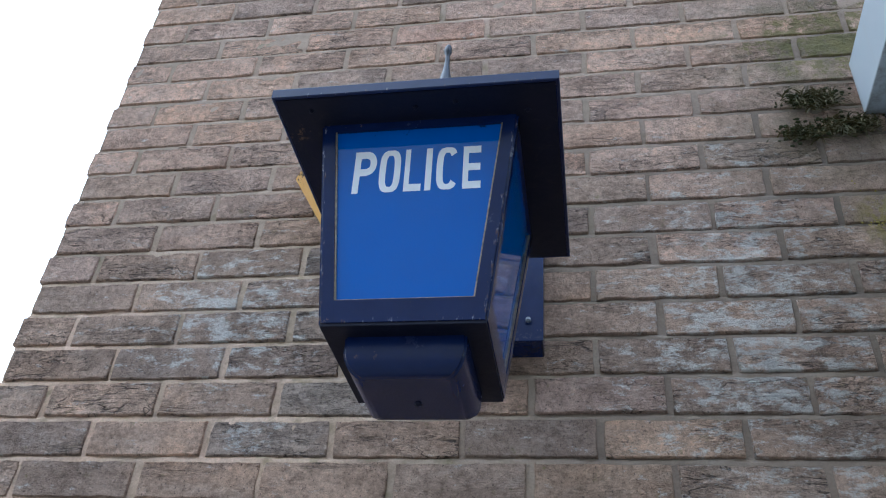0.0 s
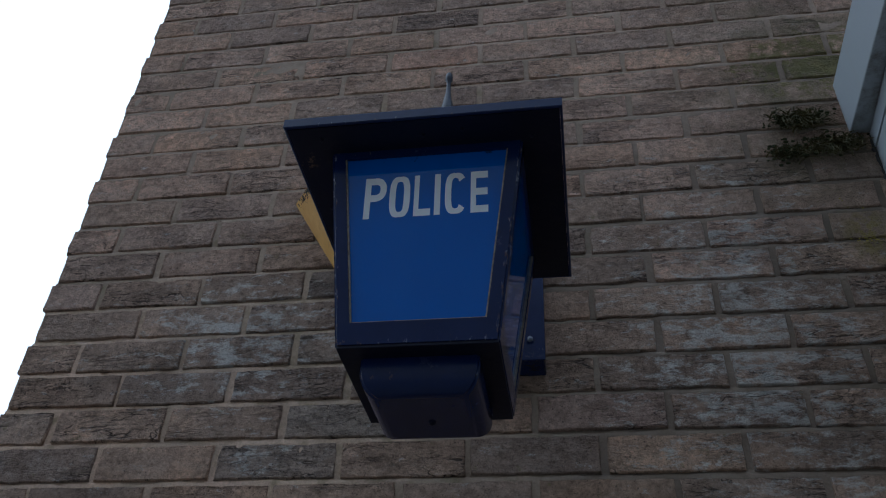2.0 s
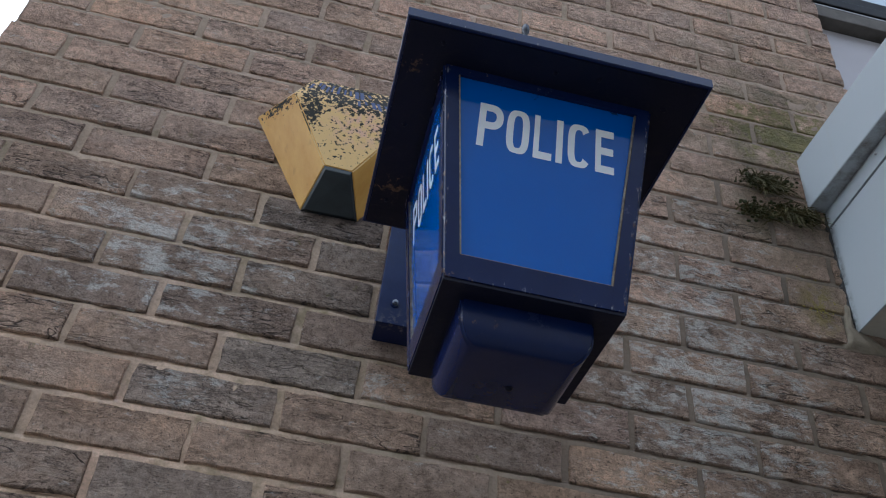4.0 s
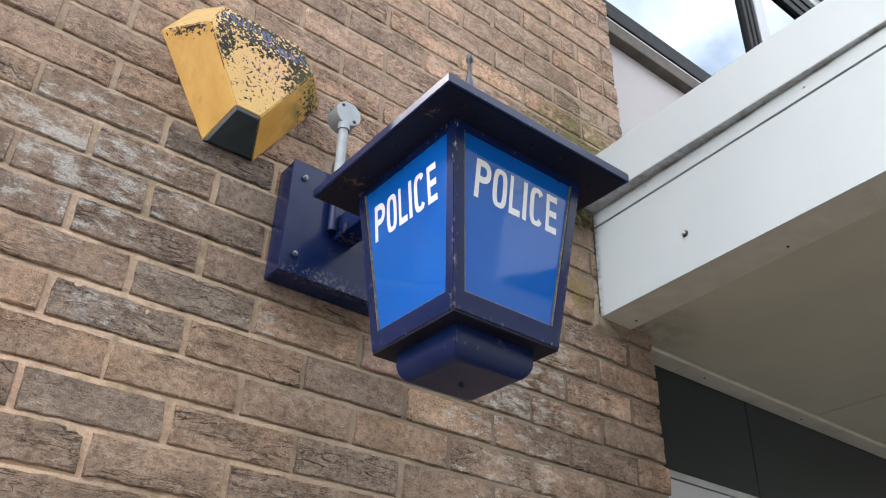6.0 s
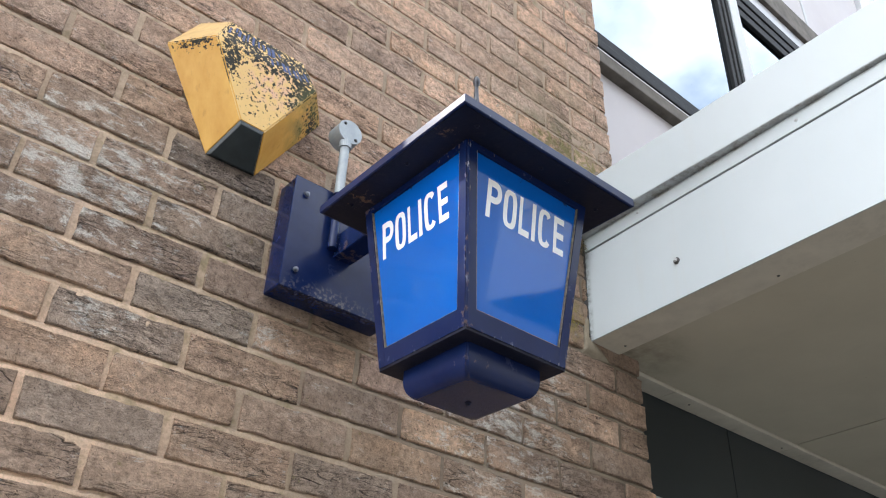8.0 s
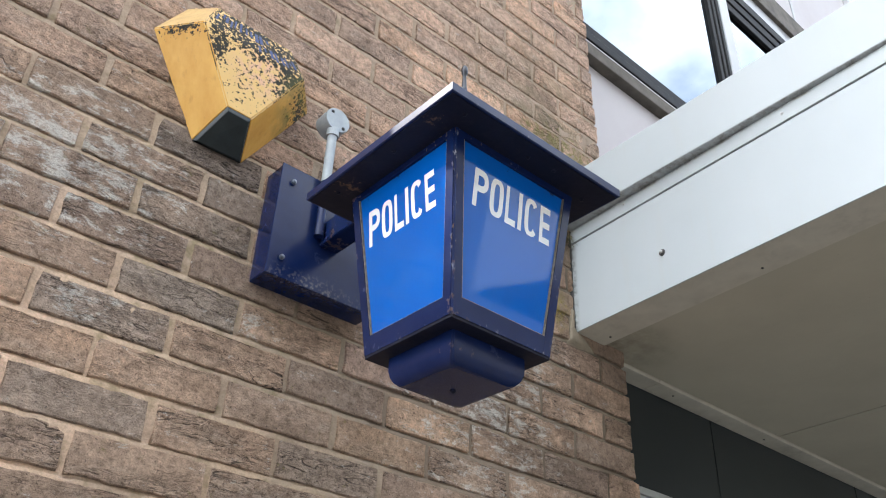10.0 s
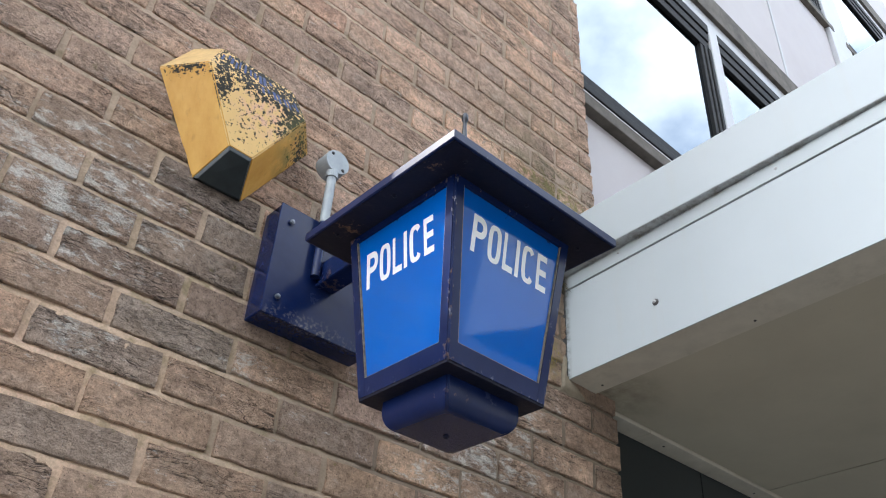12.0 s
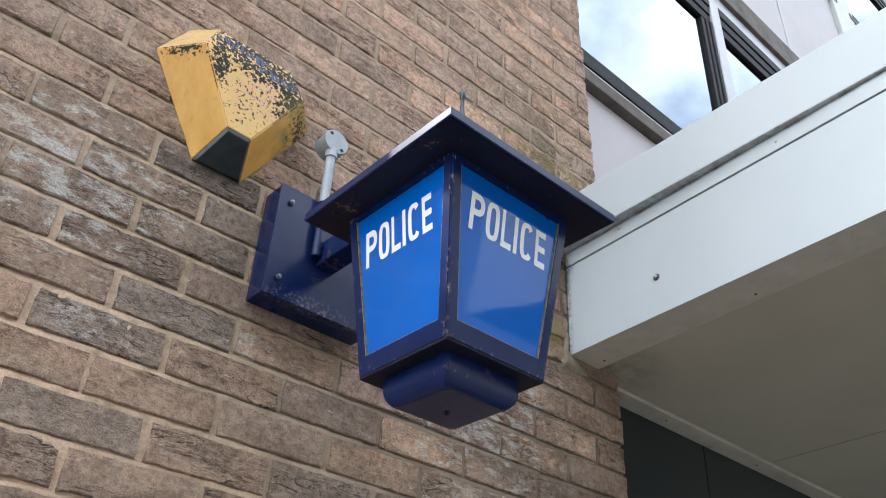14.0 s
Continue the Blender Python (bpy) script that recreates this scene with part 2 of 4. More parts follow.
def navy_material(name="navy_gloss_paint", dull=0.0):
    m = Nodes(name)
    n = m.noise(26, 5, 0.62)
    col = m.mix(m.span(n, 0.35, 0.7), (0.0036, 0.0115, 0.056), (0.0060, 0.0155, 0.070))
    dust = m.span(m.noise(330, 3, 0.6), 0.68, 0.76, 0.0, 0.12)
    col = m.mix(dust, col, (0.10, 0.10, 0.11))
    # bare and primed metal along the folded corners
    at = m.add("ShaderNodeSeparateXYZ")
    m.link(m.place, at.inputs[0])
    ax = m.math("ABSOLUTE", m.math("SUBTRACT", at.outputs["X"], 0.1215))
    ay = m.math("ABSOLUTE", m.math("SUBTRACT", at.outputs["Y"], -0.446))
    inner, outer = m.math("MINIMUM", ax, ay), m.math("MAXIMUM", ax, ay)
    width = m.math("MAXIMUM", m.math("ADD", m.math("MULTIPLY", m.math("SUBTRACT", at.outputs["Z"], 1.95), 0.112), 0.0930), 0.0681)
    corner = m.span(m.math("SUBTRACT", inner, width), -0.0075, -0.0010)
    body = m.math("LESS_THAN", outer, 0.14)
    foot = m.math("MULTIPLY", m.span(m.math("ABSOLUTE", m.math("SUBTRACT", at.outputs["Z"], 1.9505)), 0.007, 0.001), m.span(outer, 0.088, 0.092))
    eaves = m.math("MULTIPLY", m.span(outer, 0.1700, 0.1738), m.span(m.math("ABSOLUTE", m.math("SUBTRACT", at.outputs["Z"], 2.2245)), 0.0045, 0.0))
    edge = m.math("MAXIMUM", m.math("MULTIPLY", corner, body), m.math("MULTIPLY", m.math("MAXIMUM", foot, eaves), 0.40))
    flakes = m.noise(210, 5, 0.66, m.scaled((1, 1, 0.28)))
    chips = m.span(m.math("ADD", flakes, m.math("MULTIPLY", edge, 0.13)), 0.645, 0.72)
    chips = m.math("MULTIPLY", chips, m.span(edge, 0.05, 0.3))
    col = m.mix(m.math("MULTIPLY", chips, 0.8), col, m.mix(m.span(m.noise(60, 3), 0.45, 0.58), (0.26, 0.27, 0.32), (0.11, 0.062, 0.038)))
    film = m.span(m.noise(17, 6, 0.7), 0.46, 0.70, 0.0, 0.30)
    col = m.mix(film, col, (0.012, 0.017, 0.055))
    flecks = m.span(m.noise(190, 3, 0.6), 0.70, 0.74, 0.0, 0.35)
    col = m.mix(flecks, col, (0.055, 0.040, 0.034))
    grit = m.math("MULTIPLY", m.near((0.10, -0.065, 2.205), (0.16, 0.03, 0.035)), m.span(m.noise(150, 4, 0.65), 0.52, 0.60))
    col = m.mix(m.math("MULTIPLY", grit, 0.7), col, (0.16, 0.15, 0.15))
    zones = m.math("MAXIMUM", m.near((0.03, -0.54, 1.955), (0.035, 0.035, 0.03)), m.near((0.0, -0.33, 2.222), (0.05, 0.07, 0.02)))
    zones = m.math("MAXIMUM", zones, m.near((0.02, -0.54, 2.222), (0.10, 0.06, 0.02)))
    zones = m.math("MAXIMUM", zones, m.near((0.12, -0.10, 2.30), (0.05, 0.05, 0.05)))
    zones = m.math("MAXIMUM", zones, m.math("MULTIPLY", m.near((0.055, -0.51, 1.922), (0.06, 0.06, 0.012)), 0.8))
    rust = m.span(m.math("ADD", m.noise(95, 5, 0.65), m.math("MULTIPLY", zones, 0.30)), 0.735, 0.80)
    col = m.mix(m.math("MULTIPLY", rust, 0.8), col, m.mix(m.noise(200, 2), (0.045, 0.022, 0.014), (0.13, 0.068, 0.038)))
    m.bump(m.math("ADD", m.noise(38, 3, 0.5), m.math("MULTIPLY", rust, 0.8)), 0.05, 0.002)
    return m.surface(col, m.math("ADD", m.math("MULTIPLY", m.math("MAXIMUM", rust, dust), 0.4), m.math("ADD", m.span(n, 0.3, 0.7, 0.15 + dull, 0.22 + dull), m.math("MULTIPLY", film, 0.35))), 0.0, 0.34)


def shaded_grime_material():
    """Neglected navy paint under the roof, its colour darkened for shade: dust, old webs and rust blisters."""
    m = Nodes("grimy_shaded_paint")
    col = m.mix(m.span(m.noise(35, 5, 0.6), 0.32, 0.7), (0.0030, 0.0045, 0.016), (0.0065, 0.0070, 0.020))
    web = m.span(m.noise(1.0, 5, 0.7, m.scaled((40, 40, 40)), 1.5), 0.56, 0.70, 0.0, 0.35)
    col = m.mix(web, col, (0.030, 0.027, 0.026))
    zones = m.math("MAXIMUM", m.near((-0.024, -0.350, 2.222), (0.034, 0.040, 0.02)), m.math("MULTIPLY", m.near((-0.036, -0.560, 2.222), (0.026, 0.026, 0.02)), 0.75))
    zones = m.math("MAXIMUM", zones, m.math("MULTIPLY", m.near((0.12, -0.545, 2.222), (0.14, 0.028, 0.02)), 0.7))
    zones = m.math("MAXIMUM", zones, m.math("MULTIPLY", m.near((0.02, -0.446, 2.222), (0.025, 0.14, 0.02)), 0.7))
    rust = m.span(m.math("ADD", m.noise(110, 5, 0.66), m.math("MULTIPLY", zones, 0.27)), 0.69, 0.76)
    col = m.mix(m.math("MULTIPLY", rust, 0.9), col, m.mix(m.span(m.noise(160, 3), 0.4, 0.6), (0.045, 0.026, 0.018), (0.15, 0.085, 0.05)))
    m.bump(m.math("ADD", m.noise(90, 4), rust), 0.25, 0.002)
    return m.surface(col, 0.55, 0.0, 0.25)


def panel_material():
    m = Nodes("blue_acrylic")
    col = m.mix(m.span(m.noise(7, 3), 0.35, 0.7), (0.0005, 0.086, 0.385), (0.0010, 0.096, 0.415))
    specks = m.span(m.noise(260, 2, 0.5), 0.76, 0.80, 0.0, 0.5)
    col = m.mix(specks, col, (0.02, 0.04, 0.12))
    at = m.add("ShaderNodeSeparateXYZ")
    m.link(m.place, at.inputs[0])
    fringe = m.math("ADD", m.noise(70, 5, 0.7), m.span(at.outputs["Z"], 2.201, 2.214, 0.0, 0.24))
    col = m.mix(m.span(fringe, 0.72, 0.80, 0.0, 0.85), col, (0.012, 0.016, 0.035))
    m.bump(m.noise(6, 1, 0.4), 0.14, 0.006)
    return m.surface(col, m.span(m.noise(30, 4), 0.3, 0.7, 0.035, 0.075), 0.0, 0.5)


def plain_material(name, a, b, scale=20, rough=0.5, metal=0.0, bump=0.1, spec=0.5, grime=None):
    m = Nodes(name)
    col = m.mix(m.span(m.noise(scale, 5, 0.6), 0.32, 0.7), a, b)
    if grime:
        col = m.mix(m.span(m.noise(scale * 0.37, 6, 0.7), 0.56, 0.80, 0.0, 0.6), col, grime)
    m.bump(m.noise(scale * 6, 3), bump, 0.002)
    return m.surface(col, rough, metal, spec)


def fascia_material():
    m = Nodes("white_coated_fascia")
    col = m.mix(m.span(m.noise(2.2, 4), 0.3, 0.7), (0.41, 0.445, 0.465), (0.455, 0.49, 0.51))
    streak = m.span(m.noise(1.0, 5, 0.6, m.scaled((8, 34, 3))), 0.54, 0.82, 0.0, 0.22)
    col = m.mix(streak, col, (0.45, 0.42, 0.36))
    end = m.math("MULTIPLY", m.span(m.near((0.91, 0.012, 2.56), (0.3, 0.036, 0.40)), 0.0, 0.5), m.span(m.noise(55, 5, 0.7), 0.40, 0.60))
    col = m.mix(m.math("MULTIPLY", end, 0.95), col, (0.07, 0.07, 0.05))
    rim = m.span(m.near((0.87, -0.6, 2.741), (3.0, 6.0, 0.0075)), 0.2, 0.6)
    rim = m.math("MULTIPLY", rim, m.span(m.noise(26, 6, 0.72), 0.42, 0.66, 0.10, 1.0))
    col = m.mix(m.math("MULTIPLY", rim, 0.85), col, (0.15, 0.13, 0.10))
    return m.surface(col, 0.38, 0.0, 0.4)


def soffit_material():
    m = Nodes("painted_soffit")
    col = m.mix(m.span(m.noise(3, 5, 0.6), 0.3, 0.7), (0.52, 0.475, 0.37), (0.45, 0.41, 0.317))
    dirt = m.span(m.noise(1.0, 6, 0.7, m.scaled((7, 3, 7))), 0.55, 0.80, 0.0, 0.22)
    col = m.mix(dirt, col, (0.34, 0.305, 0.235))
    # darker brown patch in the corner next to the brick wall
    dark_patch = m.math("MULTIPLY", m.span(m.near((1.03, 0.0, 2.44), (0.24, 0.20, 0.1)), 0.0, 0.8), m.span(m.noise(18, 6, 0.65), 0.25, 0.65))
    col = m.mix(m.math("MULTIPLY", dark_patch, 0.8), col, (0.15, 0.125, 0.09))
    spots = m.span(m.noise(75, 3, 0.6), 0.72, 0.77, 0.0, 0.35)
    col = m.mix(spots, col, (0.20, 0.18, 0.14))
    m.bump(m.noise(1.0, 3, 0.6, m.scaled((70, 9, 20))), 0.18, 0.002)
    return m.surface(col, 0.7, 0.0, 0.3)


def alarm_material():
    m = Nodes("weathered_yellow_plastic")
    n = m.noise(10, 5, 0.6, m.scaled((3, 3, 0.6)))
    col = m.mix(m.span(n, 0.3, 0.7), (0.60, 0.295, 0.045), (0.72, 0.40, 0.085))
    streak = m.span(m.noise(1.0, 4, 0.6, m.scaled((90, 90, 7))), 0.60, 0.78, 0.0, 0.4)
    col = m.mix(streak, col, (0.33, 0.15, 0.03))
    normal = m.add("ShaderNodeSeparateXYZ")
    m.link(m.geo.outputs["Normal"], normal.inputs[0])
    front = m.span(normal.outputs["Y"], -0.78, -0.88)
    faded = m.math("MULTIPLY", front, 0.75)
    col = m.mix(faded, col, (0.74, 0.50, 0.20))
    pink = m.math("MULTIPLY", m.math("MULTIPLY", m.near((-0.085, -0.08, 2.61), (0.085, 0.4, 0.07)), front), m.span(m.noise(60, 3), 0.42, 0.60))
    col = m.mix(m.math("MULTIPLY", pink, 0.9), col, (0.68, 0.37, 0.29))
    upper = m.math("MULTIPLY", m.span(normal.outputs["Z"], 0.25, 0.4), m.span(front, 0.8, 0.2))
    col = m.mix(m.math("MULTIPLY", upper, 0.7), col, m.mix(m.span(m.noise(40, 5, 0.7), 0.4, 0.6), (0.60, 0.43, 0.21), (0.44, 0.31, 0.16)))
    # lichen crust, thick along the upper and outer part of the front
    zone = m.math("MAXIMUM", m.near((-0.09, -0.06, 2.690), (0.24, 0.4, 0.085)), m.near((-0.01, -0.06, 2.640), (0.09, 0.4, 0.12)))
    zone = m.math("MAXIMUM", zone, m.math("MULTIPLY", m.near((-0.19, -0.08, 2.635), (0.045, 0.4, 0.11)), 0.9))
    zone = m.math("MAXIMUM", zone, m.math("MULTIPLY", m.near((-0.10, -0.07, 2.60), (0.11, 0.3, 0.15)), 0.33))
    zone = m.math("MULTIPLY", zone, front)
    other = m.math("MAXIMUM", m.near((-0.245, -0.04, 2.652), (0.06, 0.4, 0.032)), m.near((0.035, -0.03, 2.62), (0.065, 0.3, 0.085)))
    other = m.math("MULTIPLY", m.math("MULTIPLY", other, m.span(front, 0.6, 0.2)), 0.62)
    zone = m.math("MAXIMUM", zone, m.math("MULTIPLY", other, m.span(normal.outputs["Z"], 0.45, 0.25)))
    blobs = m.math("ADD", m.noise(150, 4, 0.62), m.math("MULTIPLY", m.span(zone, 0.0, 0.60), 0.235))
    crust = m.span(blobs, 0.66, 0.685)
    crust = m.math("MULTIPLY", crust, m.span(zone, 0.02, 0.14))
    col = m.mix(crust, col, m.mix(m.noise(300, 2), (0.010, 0.010, 0.009), (0.045, 0.040, 0.028)))
    green = m.math("MULTIPLY", m.near((0.015, -0.03, 2.60), (0.07, 0.2, 0.09)), m.span(m.noise(30, 4), 0.4, 0.55))
    col = m.mix(m.math("MULTIPLY", green, 0.85), col, (0.13, 0.14, 0.03))
    m.bump(m.math("ADD", crust, m.math("MULTIPLY", m.noise(120, 3), 0.2)), 0.5, 0.003)
    return m.surface(col, m.math("ADD", m.math("MULTIPLY", crust, 0.4), 0.42), 0.0, 0.45)


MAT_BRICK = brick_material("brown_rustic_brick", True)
MAT_BRICK_FAR = brick_material("brown_rustic_brick_courses", False)
MAT_MORTAR = mortar_material()
MAT_NAVY = navy_material()
MAT_SHADED_GRIME = shaded_grime_material()
MAT_RIM = navy_material("navy_scuffed_paint", 0.17)
MAT_PANEL = panel_material()
MAT_LETTER = plain_material("white_lettering", (0.74, 0.76, 0.78), (0.66, 0.69, 0.72), 60, 0.35, 0, 0.02)
MAT_BEAD = plain_material("tarnished_brass_bead", (0.36, 0.30, 0.21), (0.13, 0.10, 0.07), 130, 0.42, 0.5, 0.1)
MAT_ZINC = plain_material("galvanised_steel", (0.36, 0.39, 0.41), (0.29, 0.32, 0.345), 45, 0.5, 0.2, 0.08, 0.5, (0.25, 0.25, 0.24))
MAT_SCREW = plain_material("bright_steel_screw", (0.62, 0.63, 0.65), (0.30, 0.29, 0.28), 260, 0.28, 1.0, 0.2)
MAT_BOLT = plain_material("weathered_zinc_bolt", (0.34, 0.36, 0.40), (0.10, 0.11, 0.15), 170, 0.38, 0.7, 0.3, 0.5, (0.02, 0.03, 0.08))
MAT_FINIAL = plain_material("dark_finial_metal", (0.014, 0.016, 0.024), (0.040, 0.042, 0.050), 90, 0.34, 0.25, 0.1)
MAT_HOLE = plain_material("dark_screw_head", (0.05, 0.05, 0.06), (0.09, 0.085, 0.08), 200, 0.5, 0.3)
MAT_FASCIA = fascia_material()
MAT_SOFFIT = soffit_material()
MAT_TRIM = plain_material("cream_painted_trim", (0.60, 0.555, 0.46), (0.50, 0.46, 0.38), 14, 0.6, 0, 0.1, 0.4, (0.20, 0.175, 0.13))
MAT_GROOVE = plain_material("dark_joint_sealant", (0.03, 0.03, 0.03), (0.06, 0.055, 0.05), 40, 0.7)
MAT_YELLOW = alarm_material()
MAT_BLACK = plain_material("black_plastic", (0.012, 0.017, 0.018), (0.022, 0.03, 0.032), 30, 0.38, 0, 0.1)
MAT_BLUEINK = plain_material("faded_blue_print", (0.025, 0.05, 0.17), (0.07, 0.09, 0.16), 120, 0.6)
MAT_PINK = plain_material("pale_pink_render", (0.47, 0.435, 0.445), (0.51, 0.48, 0.488), 2.5, 0.75, 0, 0.06)
MAT_WHITE = plain_material("white_window_frame", (0.46, 0.46, 0.475), (0.41, 0.415, 0.43), 4, 0.4, 0, 0.04, 0.5, (0.45, 0.43, 0.40))
MAT_DARKFRAME = plain_material("black_gasket_frame", (0.006, 0.006, 0.007), (0.016, 0.015, 0.015), 25, 0.6, 0, 0.15, 0.2)
MAT_BROWN = plain_material("weathered_brown_sill", (0.10, 0.088, 0.075), (0.17, 0.15, 0.13), 14, 0.75, 0, 0.25, 0.2, (0.03, 0.027, 0.024))
MAT_SOLAR = plain_material("reflective_solar_glass", (0.205, 0.240, 0.266), (0.196, 0.235, 0.266), 1.0, 0.015, 1.0, 0.0)
MAT_DARKGLASS = plain_material("dark_tinted_glass", (0.027, 0.032, 0.034), (0.034, 0.039, 0.041), 1.5, 0.30, 0, 0.0, 0.2)
MAT_ALU = plain_material("grey_aluminium", (0.42, 0.43, 0.43), (0.34, 0.35, 0.35), 12, 0.45, 0.5, 0.05)
MAT_CEMENT = plain_material("cement_fillet", (0.27, 0.225, 0.165), (0.18, 0.15, 0.112), 28, 0.95, 0, 0.7, 0.2, (0.11, 0.10, 0.065))
MAT_LICHEN = plain_material("yellow_lichen", (0.42, 0.32, 0.05), (0.30, 0.25, 0.08), 90, 0.95, 0, 0.6)
MAT_GRASS = plain_material("dull_green_blades", (0.050, 0.056, 0.022), (0.20, 0.155, 0.065), 30, 0.7, 0, 0.1, 0.3)
MAT_MOSS = plain_material("dark_moss", (0.030, 0.036, 0.014), (0.065, 0.065, 0.028), 80, 0.95, 0, 0.9, 0.2)
MAT_PAVING = plain_material("grey_paving", (0.078, 0.078, 0.078), (0.110, 0.109, 0.107), 3, 0.9, 0, 0.3, 0.3, (0.06, 0.06, 0.059))
MAT_ROOF = plain_material("grey_felt_roof", (0.10, 0.10, 0.10), (0.15, 0.15, 0.145), 5, 0.9, 0, 0.3)


# ---- mesh helpers ----
def part(name, bm, material, parent=None, label="", smooth=False):
    """One mesh object, its vertices given in world metres, under a thing or a part."""
    me = bpy.data.meshes.new(name)
    bmesh.ops.recalc_face_normals(bm, faces=bm.faces)
    bm.to_mesh(me)
    bm.free()
    me.materials.append(material)
    if smooth:
        me.polygons.foreach_set("use_smooth", [True] * len(me.polygons))
    ob = new(name, me)
    if parent:
        ob.parent = parent
        if parent.type == "EMPTY":
            ob.matrix_parent_inverse = Matrix.Translation(-parent.location)
    return tagged(ob, label)


def thing(name, where, label, category, kind="", group=""):
    ob = new(name)
    ob.location = where
    ob.empty_display_size = 0.05
    return tagged(ob, label, category, group, kind)


def hull(bm, corners, bevel=0.0, segments=2):
    """A solid of eight corners: four below (round about), four above."""
    v = [bm.verts.new(c) for c in corners]
    faces = [bm.faces.new([v[i] for i in ids]) for ids in ((3, 2, 1, 0), (4, 5, 6, 7), (0, 1, 5, 4), (1, 2, 6, 5), (2, 3, 7, 6), (3, 0, 4, 7))]
    if bevel:
        edges = {e for f in faces for e in f.edges}
        bmesh.ops.bevel(bm, geom=list(edges), offset=bevel, segments=segments, profile=0.5, affect="EDGES")


def box(x0, x1, y0, y1, z0, z1, bevel=0.0, segments=2, bm=None):
    bm = bm or bmesh.new()
    hull(bm, [(x0, y0, z0), (x1, y0, z0), (x1, y1, z0), (x0, y1, z0), (x0, y0, z1), (x1, y0, z1), (x1, y1, z1), (x0, y1, z1)], bevel, segments)
    return bm


def rod(a, b, r0, r1=None, sides=16, bm=None):
    bm = bm or bmesh.new()
    a, b = Vector(a), Vector(b)
    r1 = r0 if r1 is None else r1
    m = Matrix.Translation((a + b) / 2) @ (b - a).to_track_quat("Z", "Y").to_matrix().to_4x4()
    bmesh.ops.create_cone(bm, cap_ends=True, segments=sides, radius1=r0, radius2=r1, depth=(b - a).length, matrix=m)
    return bm


def lathe(axis, profile, sides=20):
    """A turned solid about an upright axis: (radius, z) pairs from below."""
    bm = bmesh.new()
    rings = []
    for r, z in profile:
        rings.append([bm.verts.new((axis[0] + r * math.cos(a), axis[1] + r * math.sin(a), z)) for a in [2 * math.pi * i / sides for i in range(sides)]])
    for p, q in zip(rings, rings[1:]):
        for i in range(sides):
            bm.faces.new((p[i], p[(i + 1) % sides], q[(i + 1) % sides], q[i]))
    bm.faces.new(rings[0][::-1])
    bm.faces.new(rings[-1])
    return bm


def screw_head(name, at, way, r, parent, label="", material=None):
    """A pan-head screw with a washer, standing out along way."""
    at, way = Vector(at), Vector(way).normalized()
    bm = rod(at, at + way * r * 0.25, r * 1.35, r * 1.3, 16)
    rod(at + way * r * 0.25, at + way * r * 0.75, r, r * 0.92, 12, bm)
    rod(at + way * r * 0.75, at + way * r * 1.0, r * 0.92, r * 0.45, 12, bm)
    return part(name, bm, material or MAT_SCREW, parent, label)


# ---- ground and the plain body of the building ----
bm = bmesh.new()
bmesh.ops.create_grid(bm, x_segments=8, y_segments=8, size=600)
tagged(part("ground", bm, MAT_PAVING), "grey paved ground in front of the building", "ground", kind="structure")

WALL_L, COURSE, PITCH, Z_BASE = -0.797, 0.075, 0.225, 2.1


def wall_r(z):
    """The right-hand end of the brickwork, which leans a little."""
    return 1.117 - 0.041 * (min(max(z, 1.8), 4.2) - 2.2)


block = thing("building_body", (4.0, 3.0, 0.0), "plain rendered body of the building behind the brick wall", "building", "structure")
part("body_wall", box(-0.70, 9.0, 0.45, 6.0, 0.0, 9.4), MAT_PINK, block)
part("body_roof", box(-0.75, 9.1, 0.40, 6.1, 9.402, 9.6, 0.02), MAT_ROOF, block)

MAT_OPPOSITE = plain_material("opposite_grey_wall", (0.215, 0.213, 0.205), (0.265, 0.262, 0.252), 1.5, 0.9, 0, 0.2, 0.2)
across = thing("opposite_building", (0.0, -12.0, 0.0), "plain grey building across the street", "building", "structure")
part("front_wall", box(-16.0, 16.0, -15.0, -11.0, 0.0, 10.4), MAT_OPPOSITE, across)
part("flat_roof", box(-16.2, 16.2, -15.2, -10.85, 10.402, 10.6, 0.02), MAT_ROOF, across)

# ---- canopy ----
SKEW = 0.065
CAN_END = -1.48


def skewed(x0, x1, y0, y1, z0, z1, bevel=0.0, bm=None, s=SKEW):
    bm = bm or bmesh.new()
    hull(bm, [(x0 + s * y0, y0, z0), (x1 + s * y0, y0, z0), (x1 + s * y1, y1, z0), (x0 + s * y1, y1, z0),
              (x0 + s * y0, y0, z1), (x1 + s * y0, y0, z1), (x1 + s * y1, y1, z1), (x0 + s * y1, y1, z1)], bevel)
    return bm


CAN_FAR = 4.4
canopy = thing("entrance_canopy", (2.6, -0.8, 2.43), "white entrance canopy with boarded fascia and cream soffit beside the brick wall", "canopy", "structure")
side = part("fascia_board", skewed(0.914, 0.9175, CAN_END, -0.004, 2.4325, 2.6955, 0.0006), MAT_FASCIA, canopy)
part("fascia_board", skewed(0.936, CAN_FAR, CAN_END, CAN_END + 0.02, 2.434, 2.706, 0.0015), MAT_FASCIA, canopy)
part("fascia_joint", skewed(0.920, 0.932, CAN_END + 0.01, -0.006, 2.6958, 2.7002), MAT_GROOVE, canopy, "thin dark joint in the white fascia")
part("upper_strip", skewed(0.913, 0.934, CAN_END, -0.004, 2.7005, 2.742, 0.001), MAT_FASCIA, canopy)
part("roof_edge", skewed(0.8755, 0.936, CAN_END - 0.03, -0.003, 2.744, 2.893, 0.003, s=0.034), MAT_FASCIA, canopy, "white roof edge band standing proud of the fascia")
